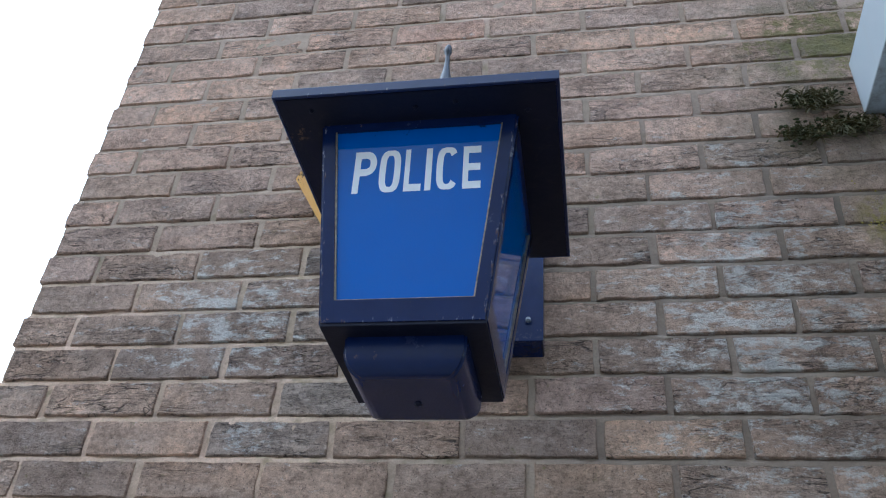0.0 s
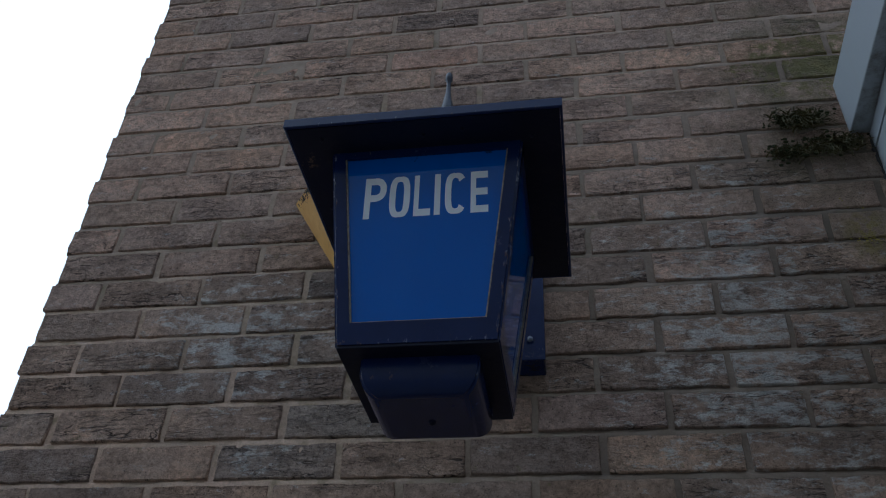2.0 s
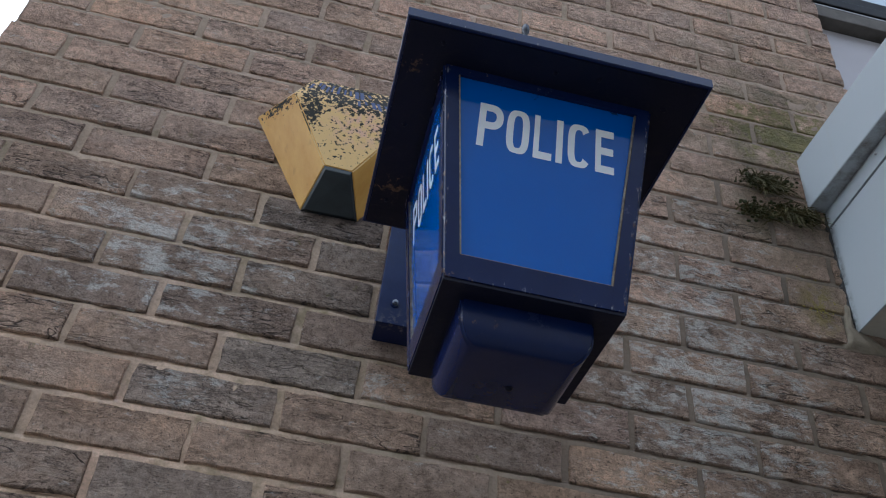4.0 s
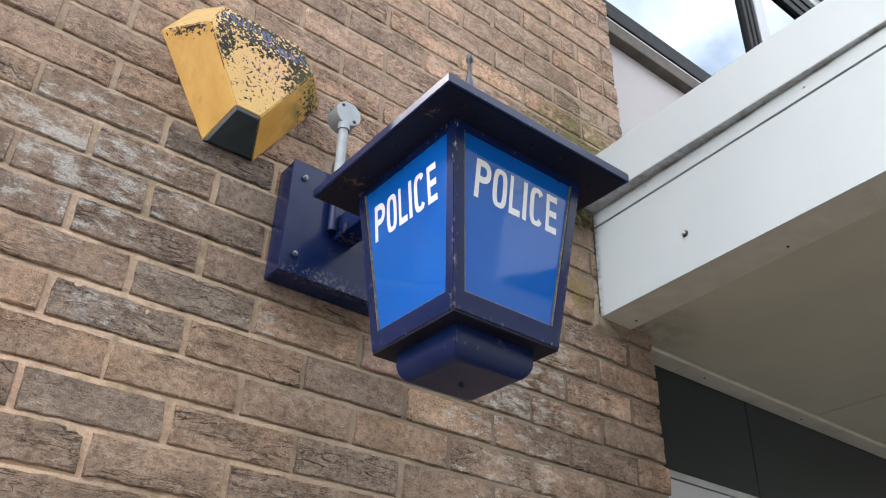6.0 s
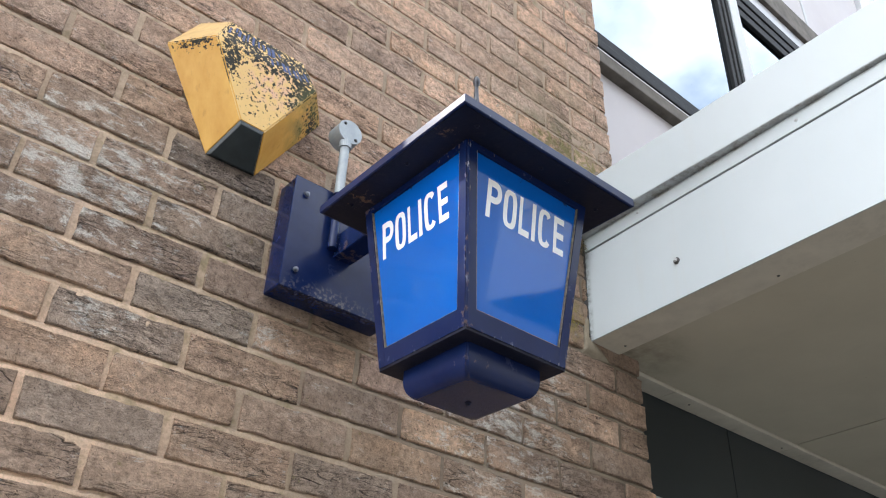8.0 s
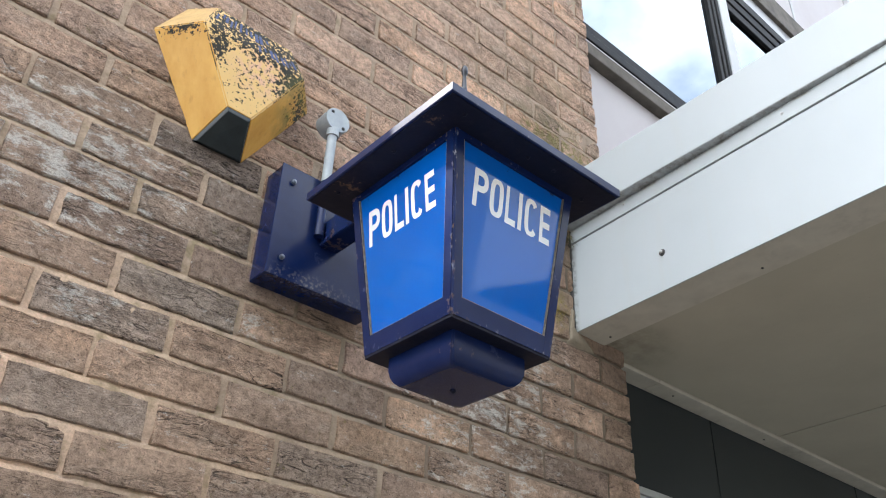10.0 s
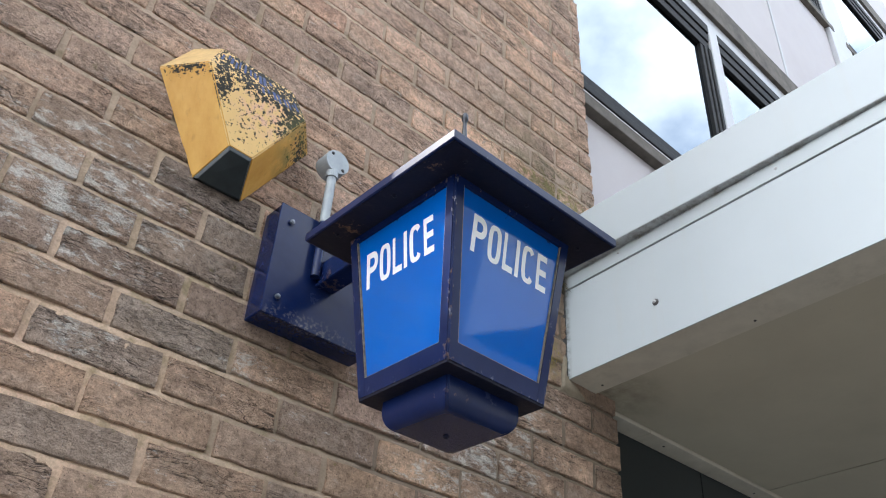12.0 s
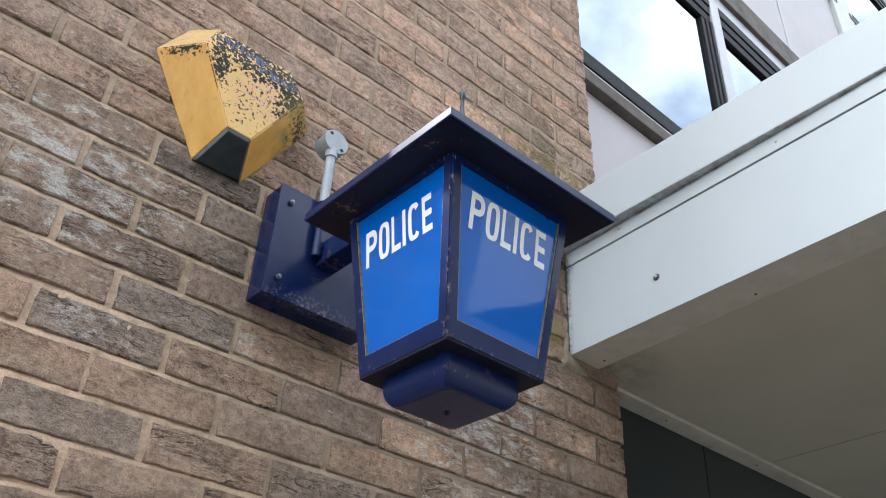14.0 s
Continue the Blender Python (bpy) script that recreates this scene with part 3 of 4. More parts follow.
part("roof_edge", skewed(0.984, CAN_FAR, CAN_END - 0.03, CAN_END + 0.02, 2.744, 2.893, 0.003), MAT_FASCIA, canopy)
part("roof_deck", skewed(0.938, CAN_FAR, CAN_END + 0.022, 0.09, 2.72, 2.86), MAT_ROOF, canopy)
part("soffit_border", skewed(0.9185, 1.028, CAN_END + 0.02, -0.004, 2.4345, 2.460, 0.0015), MAT_TRIM, canopy)
for x0, x1 in ((1.030, 1.950), (1.957, 2.95), (2.957, CAN_FAR)):
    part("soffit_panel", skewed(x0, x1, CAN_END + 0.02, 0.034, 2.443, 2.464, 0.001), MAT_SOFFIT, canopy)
for x0, x1 in ((1.118, 1.322), (1.324, 1.955), (1.957, CAN_FAR)):
    part("soffit_trim", box(x0, x1, 0.037, 0.101, 2.434, 2.462, 0.002), MAT_TRIM, canopy)
part("backing_board", skewed(0.938, CAN_FAR - 0.02, CAN_END + 0.025, 0.09, 2.465, 2.70), MAT_ROOF, canopy)
# the shade round this screw is modelled as a dark ring
screw_head("fascia_screw_shade", (0.914 - 0.299 * SKEW, -0.299, 2.533), (-1, 0, 0), 0.0066, side, "dark ring for the shade round the screw", MAT_HOLE)
screw_head("fascia_screw", (0.9085 - 0.299 * SKEW, -0.299, 2.533), (-1, 0, 0), 0.0036, side, "weathered steel fixing screw", MAT_SCREW)
for y, z in ((-0.66, 2.722), (-0.20, 2.728), (-1.02, 2.724)):
    screw_head("fascia_screw", (0.913 + y * SKEW, y, z), (-1, 0, 0), 0.0032, side)
for x, y in ((1.00, -0.05), (1.00, -0.50), (1.42, 0.065), (1.92, 0.07), (1.00, -0.95)):
    screw_head("soffit_screw", (x + SKEW * y, y, 2.434), (0, 0, -1), 0.0026, canopy, "", MAT_HOLE)

# ---- dark glazed screen below the canopy ----
screen = thing("entrance_screen", (2.6, 0.12, 0.0), "dark tinted glazed entrance screen in the shade of the canopy", "glazing", "structure")
for x0, x1 in ((1.105, 1.667), (1.672, 2.60), (2.605, 3.50), (3.505, 4.40)):
    part("upper_pane", box(x0, x1, 0.103, 0.114, 2.135, 2.47, 0.001), MAT_DARKGLASS, screen)
    part("lower_pane", box(x0, x1, 0.100, 0.110, 0.06, 2.022, 0.001), MAT_DARKGLASS, screen)
part("transom", box(1.105, 4.40, 0.082, 0.125, 2.112, 2.132, 0.002), MAT_ALU, screen, "grey aluminium transom")
part("head_frame", box(1.105, 4.40, 0.086, 0.125, 2.024, 2.110, 0.002), MAT_WHITE, screen, "pale painted frame below the transom")
part("bottom_rail", box(1.105, 4.40, 0.085, 0.125, 0.0, 0.058, 0.002), MAT_ALU, screen)
part("screen_backing", box(1.10, 4.40, 0.128, 0.16, 0.0, 2.60), MAT_DARKFRAME, screen)

# ---- upper facade with its windows ----
FY = 0.13


def window_row(sill, head, spans, number):
    """A band of reflective panes between sill and head, with dark gaskets and white frames."""
    win = thing("window_%d" % number, (2.8, FY, sill), "band of reflective windows with black gaskets and white frames in pale render", "window", "structure")
    x_first, x_last = spans[0][0] - 0.1, spans[-1][1] + 0.1
    part("window_sill", box(x_first, x_last, FY - 0.035, FY + 0.05, sill - 0.195, sill - 0.135, 0.003), MAT_BROWN, win, "weathered brown sill strip")
    part("sill_board", box(x_first, x_last, FY - 0.015, FY + 0.05, sill - 0.133, sill - 0.095, 0.002), MAT_WHITE, win)
    part("head_board", box(x_first, x_last, FY - 0.012, FY + 0.05, head + 0.197, head + 0.308, 0.002), MAT_WHITE, win)
    part("head_strip", box(x_first, x_last, FY - 0.035, FY + 0.05, head + 0.310, head + 0.500, 0.003), MAT_BROWN, win, "weathered brown drip strip")
    for i, (a, b) in enumerate(spans):
        pane = part("pane", box(a + 0.015, b - 0.015, FY + 0.012, FY + 0.024, sill - 0.02, head + 0.02), MAT_SOLAR, win)
        frame_bm = box(a, b, FY - 0.02, FY + 0.03, sill - 0.093, sill - 0.052, 0.004)
        box(a + 0.0, b - 0.0, FY - 0.012, FY + 0.03, sill - 0.050, sill - 0.0, 0.004, bm=frame_bm)
        for k, (lo, hi) in enumerate(((0.0, 0.060), (0.063, 0.125), (0.128, 0.195))):
            box(a, b, FY - 0.008 - 0.007 * k, FY + 0.03, head + lo, head + hi, 0.004, bm=frame_bm)
        box(a, a + 0.014, FY - 0.015, FY + 0.03, sill, head, 0.004, bm=frame_bm)
        for k, (lo, hi) in enumerate(((0.088, 0.058), (0.055, 0.028), (0.025, 0.0))):
            box(b - lo, b - hi, FY - 0.006 - 0.006 * k, FY + 0.03, sill, head, 0.004, bm=frame_bm)
        part("gasket", frame_bm, MAT_DARKFRAME, pane, "black rubber gasket frame")
        if i + 1 < len(spans):
            part("mullion", box(b + 0.001, spans[i + 1][0] - 0.001, FY - 0.022, FY + 0.04, sill - 0.093, head + 0.195, 0.004), MAT_WHITE, win)
    return win


SPANS = ((1.00, 2.33), (2.42, 4.415))
SPANS_FAR = ((4.83, 6.10), (6.19, 8.7))
window_row(3.90, 4.925, SPANS, 1)
window_row(7.10, 8.06, SPANS, 2)
window_row(3.90, 4.925, SPANS_FAR, 3)
window_row(7.10, 8.06, SPANS_FAR, 4)
facade = thing("upper_facade", (3.0, FY + 0.1, 2.9), "pale pink rendered upper wall with white pilaster and panel joints", "wall", "structure")
for z0, z1 in ((2.60, 3.703), (5.428, 6.903), (8.563, 9.4)):
    for x0, x1 in ((1.00, 3.350), (3.372, 4.428), (4.812, 7.0), (7.012, 9.0)):
        part("render_panel", box(x0, x1, FY + 0.005, FY + 0.19, z0, z1, 0.003), MAT_PINK, facade)
    part("joint_strip", box(3.3505, 3.3715, FY - 0.002, FY + 0.15, z0, z1, 0.001), MAT_WHITE, facade)
part("pilaster", box(4.43, 4.81, FY - 0.03, FY + 0.19, 2.60, 9.4, 0.006), MAT_WHITE, facade, "white vertical pilaster between window bays")
part("facade_backing", box(0.99, 9.0, FY + 0.192, FY + 0.31, 2.5, 9.4), MAT_DARKFRAME, facade)


# ---- brick wall ----
wall = thing("wall_brick", (0.16, 0.15, 0.0), "brown rustic brick wall in stretcher bond with salt stains and sandy joints", "wall", "structure")


BRICK_H, JOINT = 0.0645, 0.0112


def mortar_bed(first, last, nx):
    """Struck joints: flush with the brick below, cut back under the brick above; the wall's core stands behind."""
    levels = []
    for c in range(first, last + 1):
        z = Z_BASE + COURSE * c
        levels += [(z - JOINT - 0.005, 0.15), (z - JOINT - 0.0005, 0.0), (z - JOINT + 0.003, 0.0), (z - 0.0042, 0.10), (z - 0.0034, 0.14), (z - 0.0020, 1.0), (z + 0.004, 1.0), (z + 0.0125, 0.5), (z + 0.032, 0.3), (z + 0.052, 0.3)]
    nz = len(levels) - 1
    points = []
    for j, (z, cut) in enumerate(levels):
        a, b = WALL_L + 0.005, wall_r(z) - 0.010
        high = min(1.0, max(0.0, (z - 2.35) / 0.45))
        for i in range(nx + 1):
            x = a + (b - a) * i / nx
            deep = 0.45 + 0.55 * min(1.0, max(0.0, (x + 0.55 + 0.9 * (z - 1.9)) / 0.9))
            rough = (1.0 - 0.45 * high) * (0.0024 * noise.noise((x * 55, z * 55, 3.3)) + 0.0016 * noise.noise((x * 17, z * 17, 9.1)) + 0.0012 * noise.noise((x * 5, z * 5, 1.9)))
            rag = 0.0020 * noise.noise((x * 38, j * 3.1, 6.6))
            points.append((x, -0.0009 - 0.0016 * high + 0.0036 * cut * (0.5 + 0.5 * deep) * (1.0 - 0.4 * high) + rough, z + rag))
    row = nx + 1
    polys = [(j * row + i, j * row + i + 1, (j + 1) * row + i + 1, (j + 1) * row + i) for j in range(nz) for i in range(nx)]
    z0, z1 = levels[0][0], levels[-1][0]
    n = len(points)
    points += [(x, 0.40, z) for x, z in ((WALL_L + 0.005, z0), (wall_r(z0) - 0.01, z0), (wall_r(z1) - 0.01, z1), (WALL_L + 0.005, z1))]
    polys.append((n + 3, n + 2, n + 1, n))
    polys.append([j * row for j in range(nz, -1, -1)] + [n, n + 3])
    polys.append([j * row + nx for j in range(nz + 1)] + [n + 2, n + 1])
    polys.append(list(range(nx, -1, -1)) + [n, n + 1])
    polys.append(list(range(nz * row, nz * row + nx + 1)) + [n + 2, n + 3])
    me = bpy.data.meshes.new("mortar")
    me.from_pydata(points, [], polys)
    me.polygons.foreach_set("use_smooth", [True] * len(me.polygons))
    me.materials.append(MAT_MORTAR)
    ob = new("mortar", me)
    ob.parent = wall
    ob.matrix_parent_inverse = Matrix.Translation(-wall.location)
    return ob


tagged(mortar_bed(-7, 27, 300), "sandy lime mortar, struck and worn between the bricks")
tagged(mortar_bed(-28, -8, 40), "")
tagged(mortar_bed(28, 97, 40), "")


def brick_mesh(length, seed):
    """One hand-finished brick: uneven face, softened arrises; its origin is the lower front corner."""
    rng = random.Random(seed)
    nx = max(3, round(length / 0.021))
    nz = 3
    bm = bmesh.new()
    edge = 0.0019

    def wob(i, j, k):
        return noise.noise((i * 0.85 + seed * 7.7, j * 0.9 + k, seed * 1.3)) * 0.0030

    front = []
    for j in range(nz + 1):
        row = []
        for i in range(nx + 1):
            u, w = i / nx, j / nz
            x = edge + (length - 2 * edge) * u + wob(i, j, 1.1)
            z = edge + (BRICK_H - 2 * edge) * w + wob(i, j, 5.2)
            y = -0.0030 + 0.0026 * noise.noise((i * 0.42 + seed * 3.1, j * 0.9, 8.8)) + rng.uniform(-0.0007, 0.0007)
            row.append(bm.verts.new((x, y, z)))
        front.append(row)
    for j in range(nz):
        for i in range(nx):
            bm.faces.new((front[j][i], front[j][i + 1], front[j + 1][i + 1], front[j + 1][i]))
    loop = [front[0][i] for i in range(nx + 1)] + [front[j][nx] for j in range(1, nz + 1)] + [front[nz][i] for i in range(nx - 1, -1, -1)] + [front[j][0] for j in range(nz - 1, 0, -1)]
    ring, back = [], []
    for v in loop:
        x = v.co.x + (edge if v.co.x > length - 2 * edge - 0.002 else -edge if v.co.x < 2 * edge + 0.002 else 0)
        z = v.co.z + (edge if v.co.z > BRICK_H - 2 * edge - 0.002 else -edge if v.co.z < 2 * edge + 0.002 else 0)
        ring.append(bm.verts.new((x, 0.0006, z)))
        back.append(bm.verts.new((min(max(x, 0.0), length), 0.06, min(max(z, 0.0), BRICK_H))))
    n = len(loop)
    for i in range(n):
        k = (i + 1) % n
        bm.faces.new((loop[k], loop[i], ring[i], ring[k]))
        bm.faces.new((ring[k], ring[i], back[i], back[k]))
    bm.faces.new(back[::-1])
    rims = set(loop), set(ring)
    for e in bm.edges:
        if any(e.verts[0] in r and e.verts[1] in r for r in rims):
            e.smooth = False
    bmesh.ops.recalc_face_normals(bm, faces=bm.faces)
    me = bpy.data.meshes.new("brick")
    bm.to_mesh(me)
    bm.free()
    me.polygons.foreach_set("use_smooth", [True] * len(me.polygons))
    me.materials.append(MAT_BRICK)
    return me


FULL = [brick_mesh(PITCH - JOINT, 11 + k) for k in range(14)]
CUTS = {}


def lay_course(c, rng):
    """The bricks of course c as (left, length, lower edge)."""
    z = Z_BASE + COURSE * c
    shift = 0.0 if c % 2 == 0 else PITCH / 2
    right = wall_r(z + 0.03)
    k = math.floor((WALL_L - shift) / PITCH) - 1
    out = []
    while True:
        a = shift + k * PITCH
        b = a + PITCH - JOINT
        k += 1
        if a >= right - 0.03:
            return out
        a2, b2 = max(a, WALL_L), min(b, right)
        if b2 - a2 < 0.03:
            continue
        if right - b2 < JOINT + 0.03:
            b2 = right
        if a2 == WALL_L:
            a2 += rng.uniform(-0.002, 0.002)
        if b2 == right:
            b2 += rng.uniform(-0.004, 0.004)
        out.append((a2, b2 - a2, z))


rng = random.Random(5)
far = bmesh.new()
near_bricks = []
for c in range(-28, 98):
    for a, length, z in lay_course(c, rng):
        if z + COURSE > 9.4:
            continue
        if -6 <= c <= 26:
            near_bricks.append((a, length, z))
        else:
            hull(far, [(a, -0.003, z), (a + length, -0.003, z), (a + length, 0.06, z), (a, 0.06, z),
                       (a, -0.003, z + BRICK_H), (a + length, -0.003, z + BRICK_H), (a + length, 0.06, z + BRICK_H), (a, 0.06, z + BRICK_H)])
tagged(part("brick_courses", far, MAT_BRICK_FAR, wall), "courses of brown brick further up and down the wall", kind="stuff")

# ---- police lantern on its wall box ----
CX, CY = 0.1215, -0.446
Z_LOW, Z_TOP = 1.950, 2.224


def half(z):
    """Half the lantern's width at height z: it narrows downwards."""
    return 0.0930 + (z - Z_LOW) * 0.112


def face_point(s, u, d, z):
    """A point on side s (front, left, back, right): u to the viewer's right, d out from the axis."""
    return ((CX + u, CY - d, z), (CX - d, CY - u, z), (CX - u, CY + d, z), (CX + d, CY + u, z))[s]


def side_bar(s, u0, u1, z0, z1, out, thick, bevel=0.0, bm=None):
    """A bar on side s from z0 to z1; u0 and u1 are offsets from its left and right edge."""
    bm = bm or bmesh.new()

    c = []
    for z in (z0, z1):
        a, b = -half(z) + u0, half(z) - u1
        o, i = half(z) + out, half(z) + out - thick
        c += [face_point(s, a, o, z), face_point(s, b, o, z), face_point(s, b, i, z), face_point(s, a, i, z)]
    hull(bm, c, bevel)
    return bm


lantern = thing("police_lantern", (CX, CY, 1.908), "navy metal police lantern with bright blue lettered panels on bracket", "lantern")
POST, RAIL, TOP_RAIL = 0.0175, 0.027, 0.012
for s in range(4):
    # corner post at the left-hand edge of each side
    c = []
    for z in (Z_LOW, Z_TOP):
        h = half(z)
        c += [face_point(s, -h, h, z), face_point(s, -h + POST, h, z), face_point(s, -h + POST, h - POST, z), face_point(s, -h, h - POST, z)]
    bm = bmesh.new()
    hull(bm, c)
    bm.edges.ensure_lookup_table()
    fold = [e for e in bm.edges if all((v.co - Vector(p)).length < 1e-5 for v, p in zip(sorted(e.verts, key=lambda v: v.co.z), (c[0], c[4])))]
    bmesh.ops.bevel(bm, geom=fold, offset=0.0030, segments=3, affect="EDGES")
    part("corner_post", bm, MAT_NAVY, lantern, "navy post with chipped edges")
    part("bottom_rail", side_bar(s, POST, POST, Z_LOW, Z_LOW + RAIL, -0.0002, 0.014), MAT_NAVY, lantern)
    part("top_rail", side_bar(s, POST, POST, Z_TOP - TOP_RAIL, Z_TOP, -0.0002, 0.014), MAT_NAVY, lantern)
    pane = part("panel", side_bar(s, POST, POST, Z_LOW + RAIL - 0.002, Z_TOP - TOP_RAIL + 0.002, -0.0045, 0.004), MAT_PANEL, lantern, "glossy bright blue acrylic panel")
    bead = bmesh.new()
    z0, z1 = Z_LOW + RAIL + 0.0002, Z_TOP - TOP_RAIL - 0.0002
    BW = 0.0018
    for lo, hi in ((0, 1), (1, 0)):
        c = []
        for z in (z0, z1):
            h = half(z)
            e = h - POST - 0.0002
            a, b = (-e, -e + BW) if lo == 0 else (e - BW, e)
            c += [face_point(s, a, h - 0.0015, z), face_point(s, b, h - 0.0015, z), face_point(s, b, h - 0.0046, z), face_point(s, a, h - 0.0046, z)]
        hull(bead, c)
    side_bar(s, POST + BW + 0.0004, POST + BW + 0.0004, z0, z0 + BW * 0.8, -0.0018, 0.0026, 0, bead)
    part("bead", bead, MAT_BEAD, pane, "thin tarnished brass bead")
    if s < 2:
        # the word on the panel, in tall narrow capitals
        u0, u1 = ((-0.0755, 0.0795), (-0.0815, 0.0705))[s]
        zl, zh = 2.120, 2.181
        points, polys = [], []
        for letter, f0, f1 in (("P", 0.0, 0.178), ("O", 0.205, 0.372), ("L", 0.405, 0.540), ("I", 0.570, 0.618), ("C", 0.655, 0.822), ("E", 0.860, 1.0)):
            first = len(points)
            a0, a1 = u0 + (u1 - u0) * f0, u0 + (u1 - u0) * f1
            if letter in "OC":
                # an even stroke round a squarish bowl; the C is open to the right
                mu, mz, hu, hz, stroke = (a0 + a1) / 2, (zl + zh) / 2, (a1 - a0) / 2, (zh - zl) / 2, 0.0078
                n = 48
                start, stop = (0, 360) if letter == "O" else (38, 322)
                for k in range(n + 1):
                    t = radians(start + (stop - start) * k / n)
                    cu, sz = math.cos(t), math.sin(t)
                    pu, pz = math.copysign(abs(cu) ** 0.62, cu), math.copysign(abs(sz) ** 0.62, sz)
                    for du, dz in ((hu, hz), (hu - stroke, hz - stroke)):
                        z = mz + pz * dz
                        points.append(face_point(s, mu + pu * du, half(z) - 0.0040, z))
                polys += [[first + 2 * k, first + 2 * k + 2, first + 2 * k + 3, first + 2 * k + 1] for k in range(n)]
                continue
            curve = bpy.data.curves.new("lettering", "FONT")
            curve.body = letter
            curve.offset = 0.0 if letter == "I" else 0.016
            curve.resolution_u = 8
            tmp = bpy.data.objects.new("lettering", curve)
            glyph = bpy.data.meshes.new_from_object(tmp)
            bpy.data.objects.remove(tmp)
            co = np.empty(len(glyph.vertices) * 3)
            glyph.vertices.foreach_get("co", co)
            co = co.reshape(-1, 3)
            lo, hi = co.min(0), co.max(0)
            u = a0 + (co[:, 0] - lo[0]) / (hi[0] - lo[0]) * (a1 - a0)
            z = zl + (co[:, 1] - lo[1]) / (hi[1] - lo[1]) * (zh - zl)
            points += [face_point(s, p, half(q) - 0.0040, q) for p, q in zip(u, z)]
            polys += [[first + k for k in p.vertices] for p in glyph.polygons]
        me = bpy.data.meshes.new("lettering")
        me.from_pydata(points, [], polys)
        me.materials.append(MAT_LETTER)
        word = new("lettering", me)
        word.parent = pane
        tagged(word, "white capital letters reading POLICE")

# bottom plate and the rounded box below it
part("bottom_plate", box(CX - 0.0915, CX + 0.0915, CY - 0.0915, CY + 0.0915, Z_LOW - 0.004, Z_LOW + 0.006, 0.001), MAT_SHADED_GRIME, lantern)
bm = bmesh.new()
rings = []
R = 0.0681
CURVE = [(0.0195 * (1 - math.cos(radians(9 * k))), 1.930 - 0.026 * math.sin(radians(9 * k))) for k in range(11)]
for inset, z in [(0, 1.9465)] + CURVE:
    h = R - inset
    rings.append([bm.verts.new((CX + a * h, CY + b * h, z)) for a, b in ((-1, -1), (1, -1), (1, 1), (-1, 1))])
for p, q in zip(rings, rings[1:]):
    for i in range(4):
        bm.faces.new((p[i], p[(i + 1) % 4], q[(i + 1) % 4], q[i]))
bm.faces.new(rings[-1])
bm.faces.new(rings[0][::-1])
sharp = [e for e in bm.edges if abs(e.verts[0].co.z - e.verts[1].co.z) > 1e-4]
bmesh.ops.bevel(bm, geom=sharp, offset=0.003, segments=3, affect="EDGES")
under = part("lower_housing", bm, MAT_NAVY, lantern, "rounded navy housing below the lantern", True)
under.data.set_sharp_from_angle(angle=radians(15))
for e in under.data.edges:
    if all(abs(under.data.vertices[v].co.z - 1.9040) < 1e-4 for v in e.vertices):
        e.use_edge_sharp = True
screw_head("drain_screw", (CX + 0.004, CY + 0.010, 1.9040), (0, 0, -1), 0.0034, under, "", MAT_SHADED_GRIME)

# roof: flat underside, upright rim, low pyramid
RH = 0.1745
CORNERS = ((-1, -1), (1, -1), (1, 1), (-1, 1))


def square_rings(levels, closed=True):
    bm = bmesh.new()
    rings = [[bm.verts.new((CX + a * h, CY + b * h, z)) for a, b in CORNERS] for h, z in levels]
    for p, q in zip(rings, rings[1:] + ([] if closed else rings[:1])):
        for i in range(4):
            bm.faces.new((p[i], p[(i + 1) % 4], q[(i + 1) % 4], q[i]))
    if closed:
        bm.faces.new(rings[0][::-1])
        bm.faces.new(rings[-1])
    return bm


roof = part("roof", square_rings(((RH - 0.0036, 2.2240), (RH - 0.0036, 2.2385), (0.030, 2.325), (0.022, 2.333))), MAT_NAVY, lantern, "navy overhanging roof")
part("underside", square_rings(((RH - 0.0045, 2.2218), (RH - 0.0045, 2.2236))), MAT_SHADED_GRIME, roof, "grimy underside of the roof, paint darkened for its shade")
rim_bm = square_rings(((RH - 0.0034, 2.2225), (RH - 0.0012, 2.2228), (RH, 2.2240), (RH, 2.2370), (RH - 0.0012, 2.2388), (RH - 0.0034, 2.2392)), False)
part("rim", rim_bm, MAT_RIM, roof, "scuffed rim catching the light")
for a, b in ((-0.13, -0.15), (0.05, -0.15), (0.135, -0.13), (-0.15, -0.02), (-0.15, 0.12), (0.0, -0.145)):
    screw_head("roof_screw", (CX + a, CY + b, 2.2218), (0, 0, -1), 0.0028, roof, "", MAT_SHADED_GRIME)
part("finial", lathe((CX, CY), [(0.020, 2.330), (0.021, 2.345), (0.013, 2.358), (0.0105, 2.372), (0.0100, 2.405), (0.0102, 2.424), (0.0090, 2.433),
                                (0.0064, 2.447), (0.0044, 2.462), (0.0034, 2.480), (0.0034, 2.488), (0.0056, 2.492), (0.0060, 2.498), (0.0052, 2.505), (0.003, 2.5095)]), MAT_FINIAL, lantern, "turned dark metal finial", True)

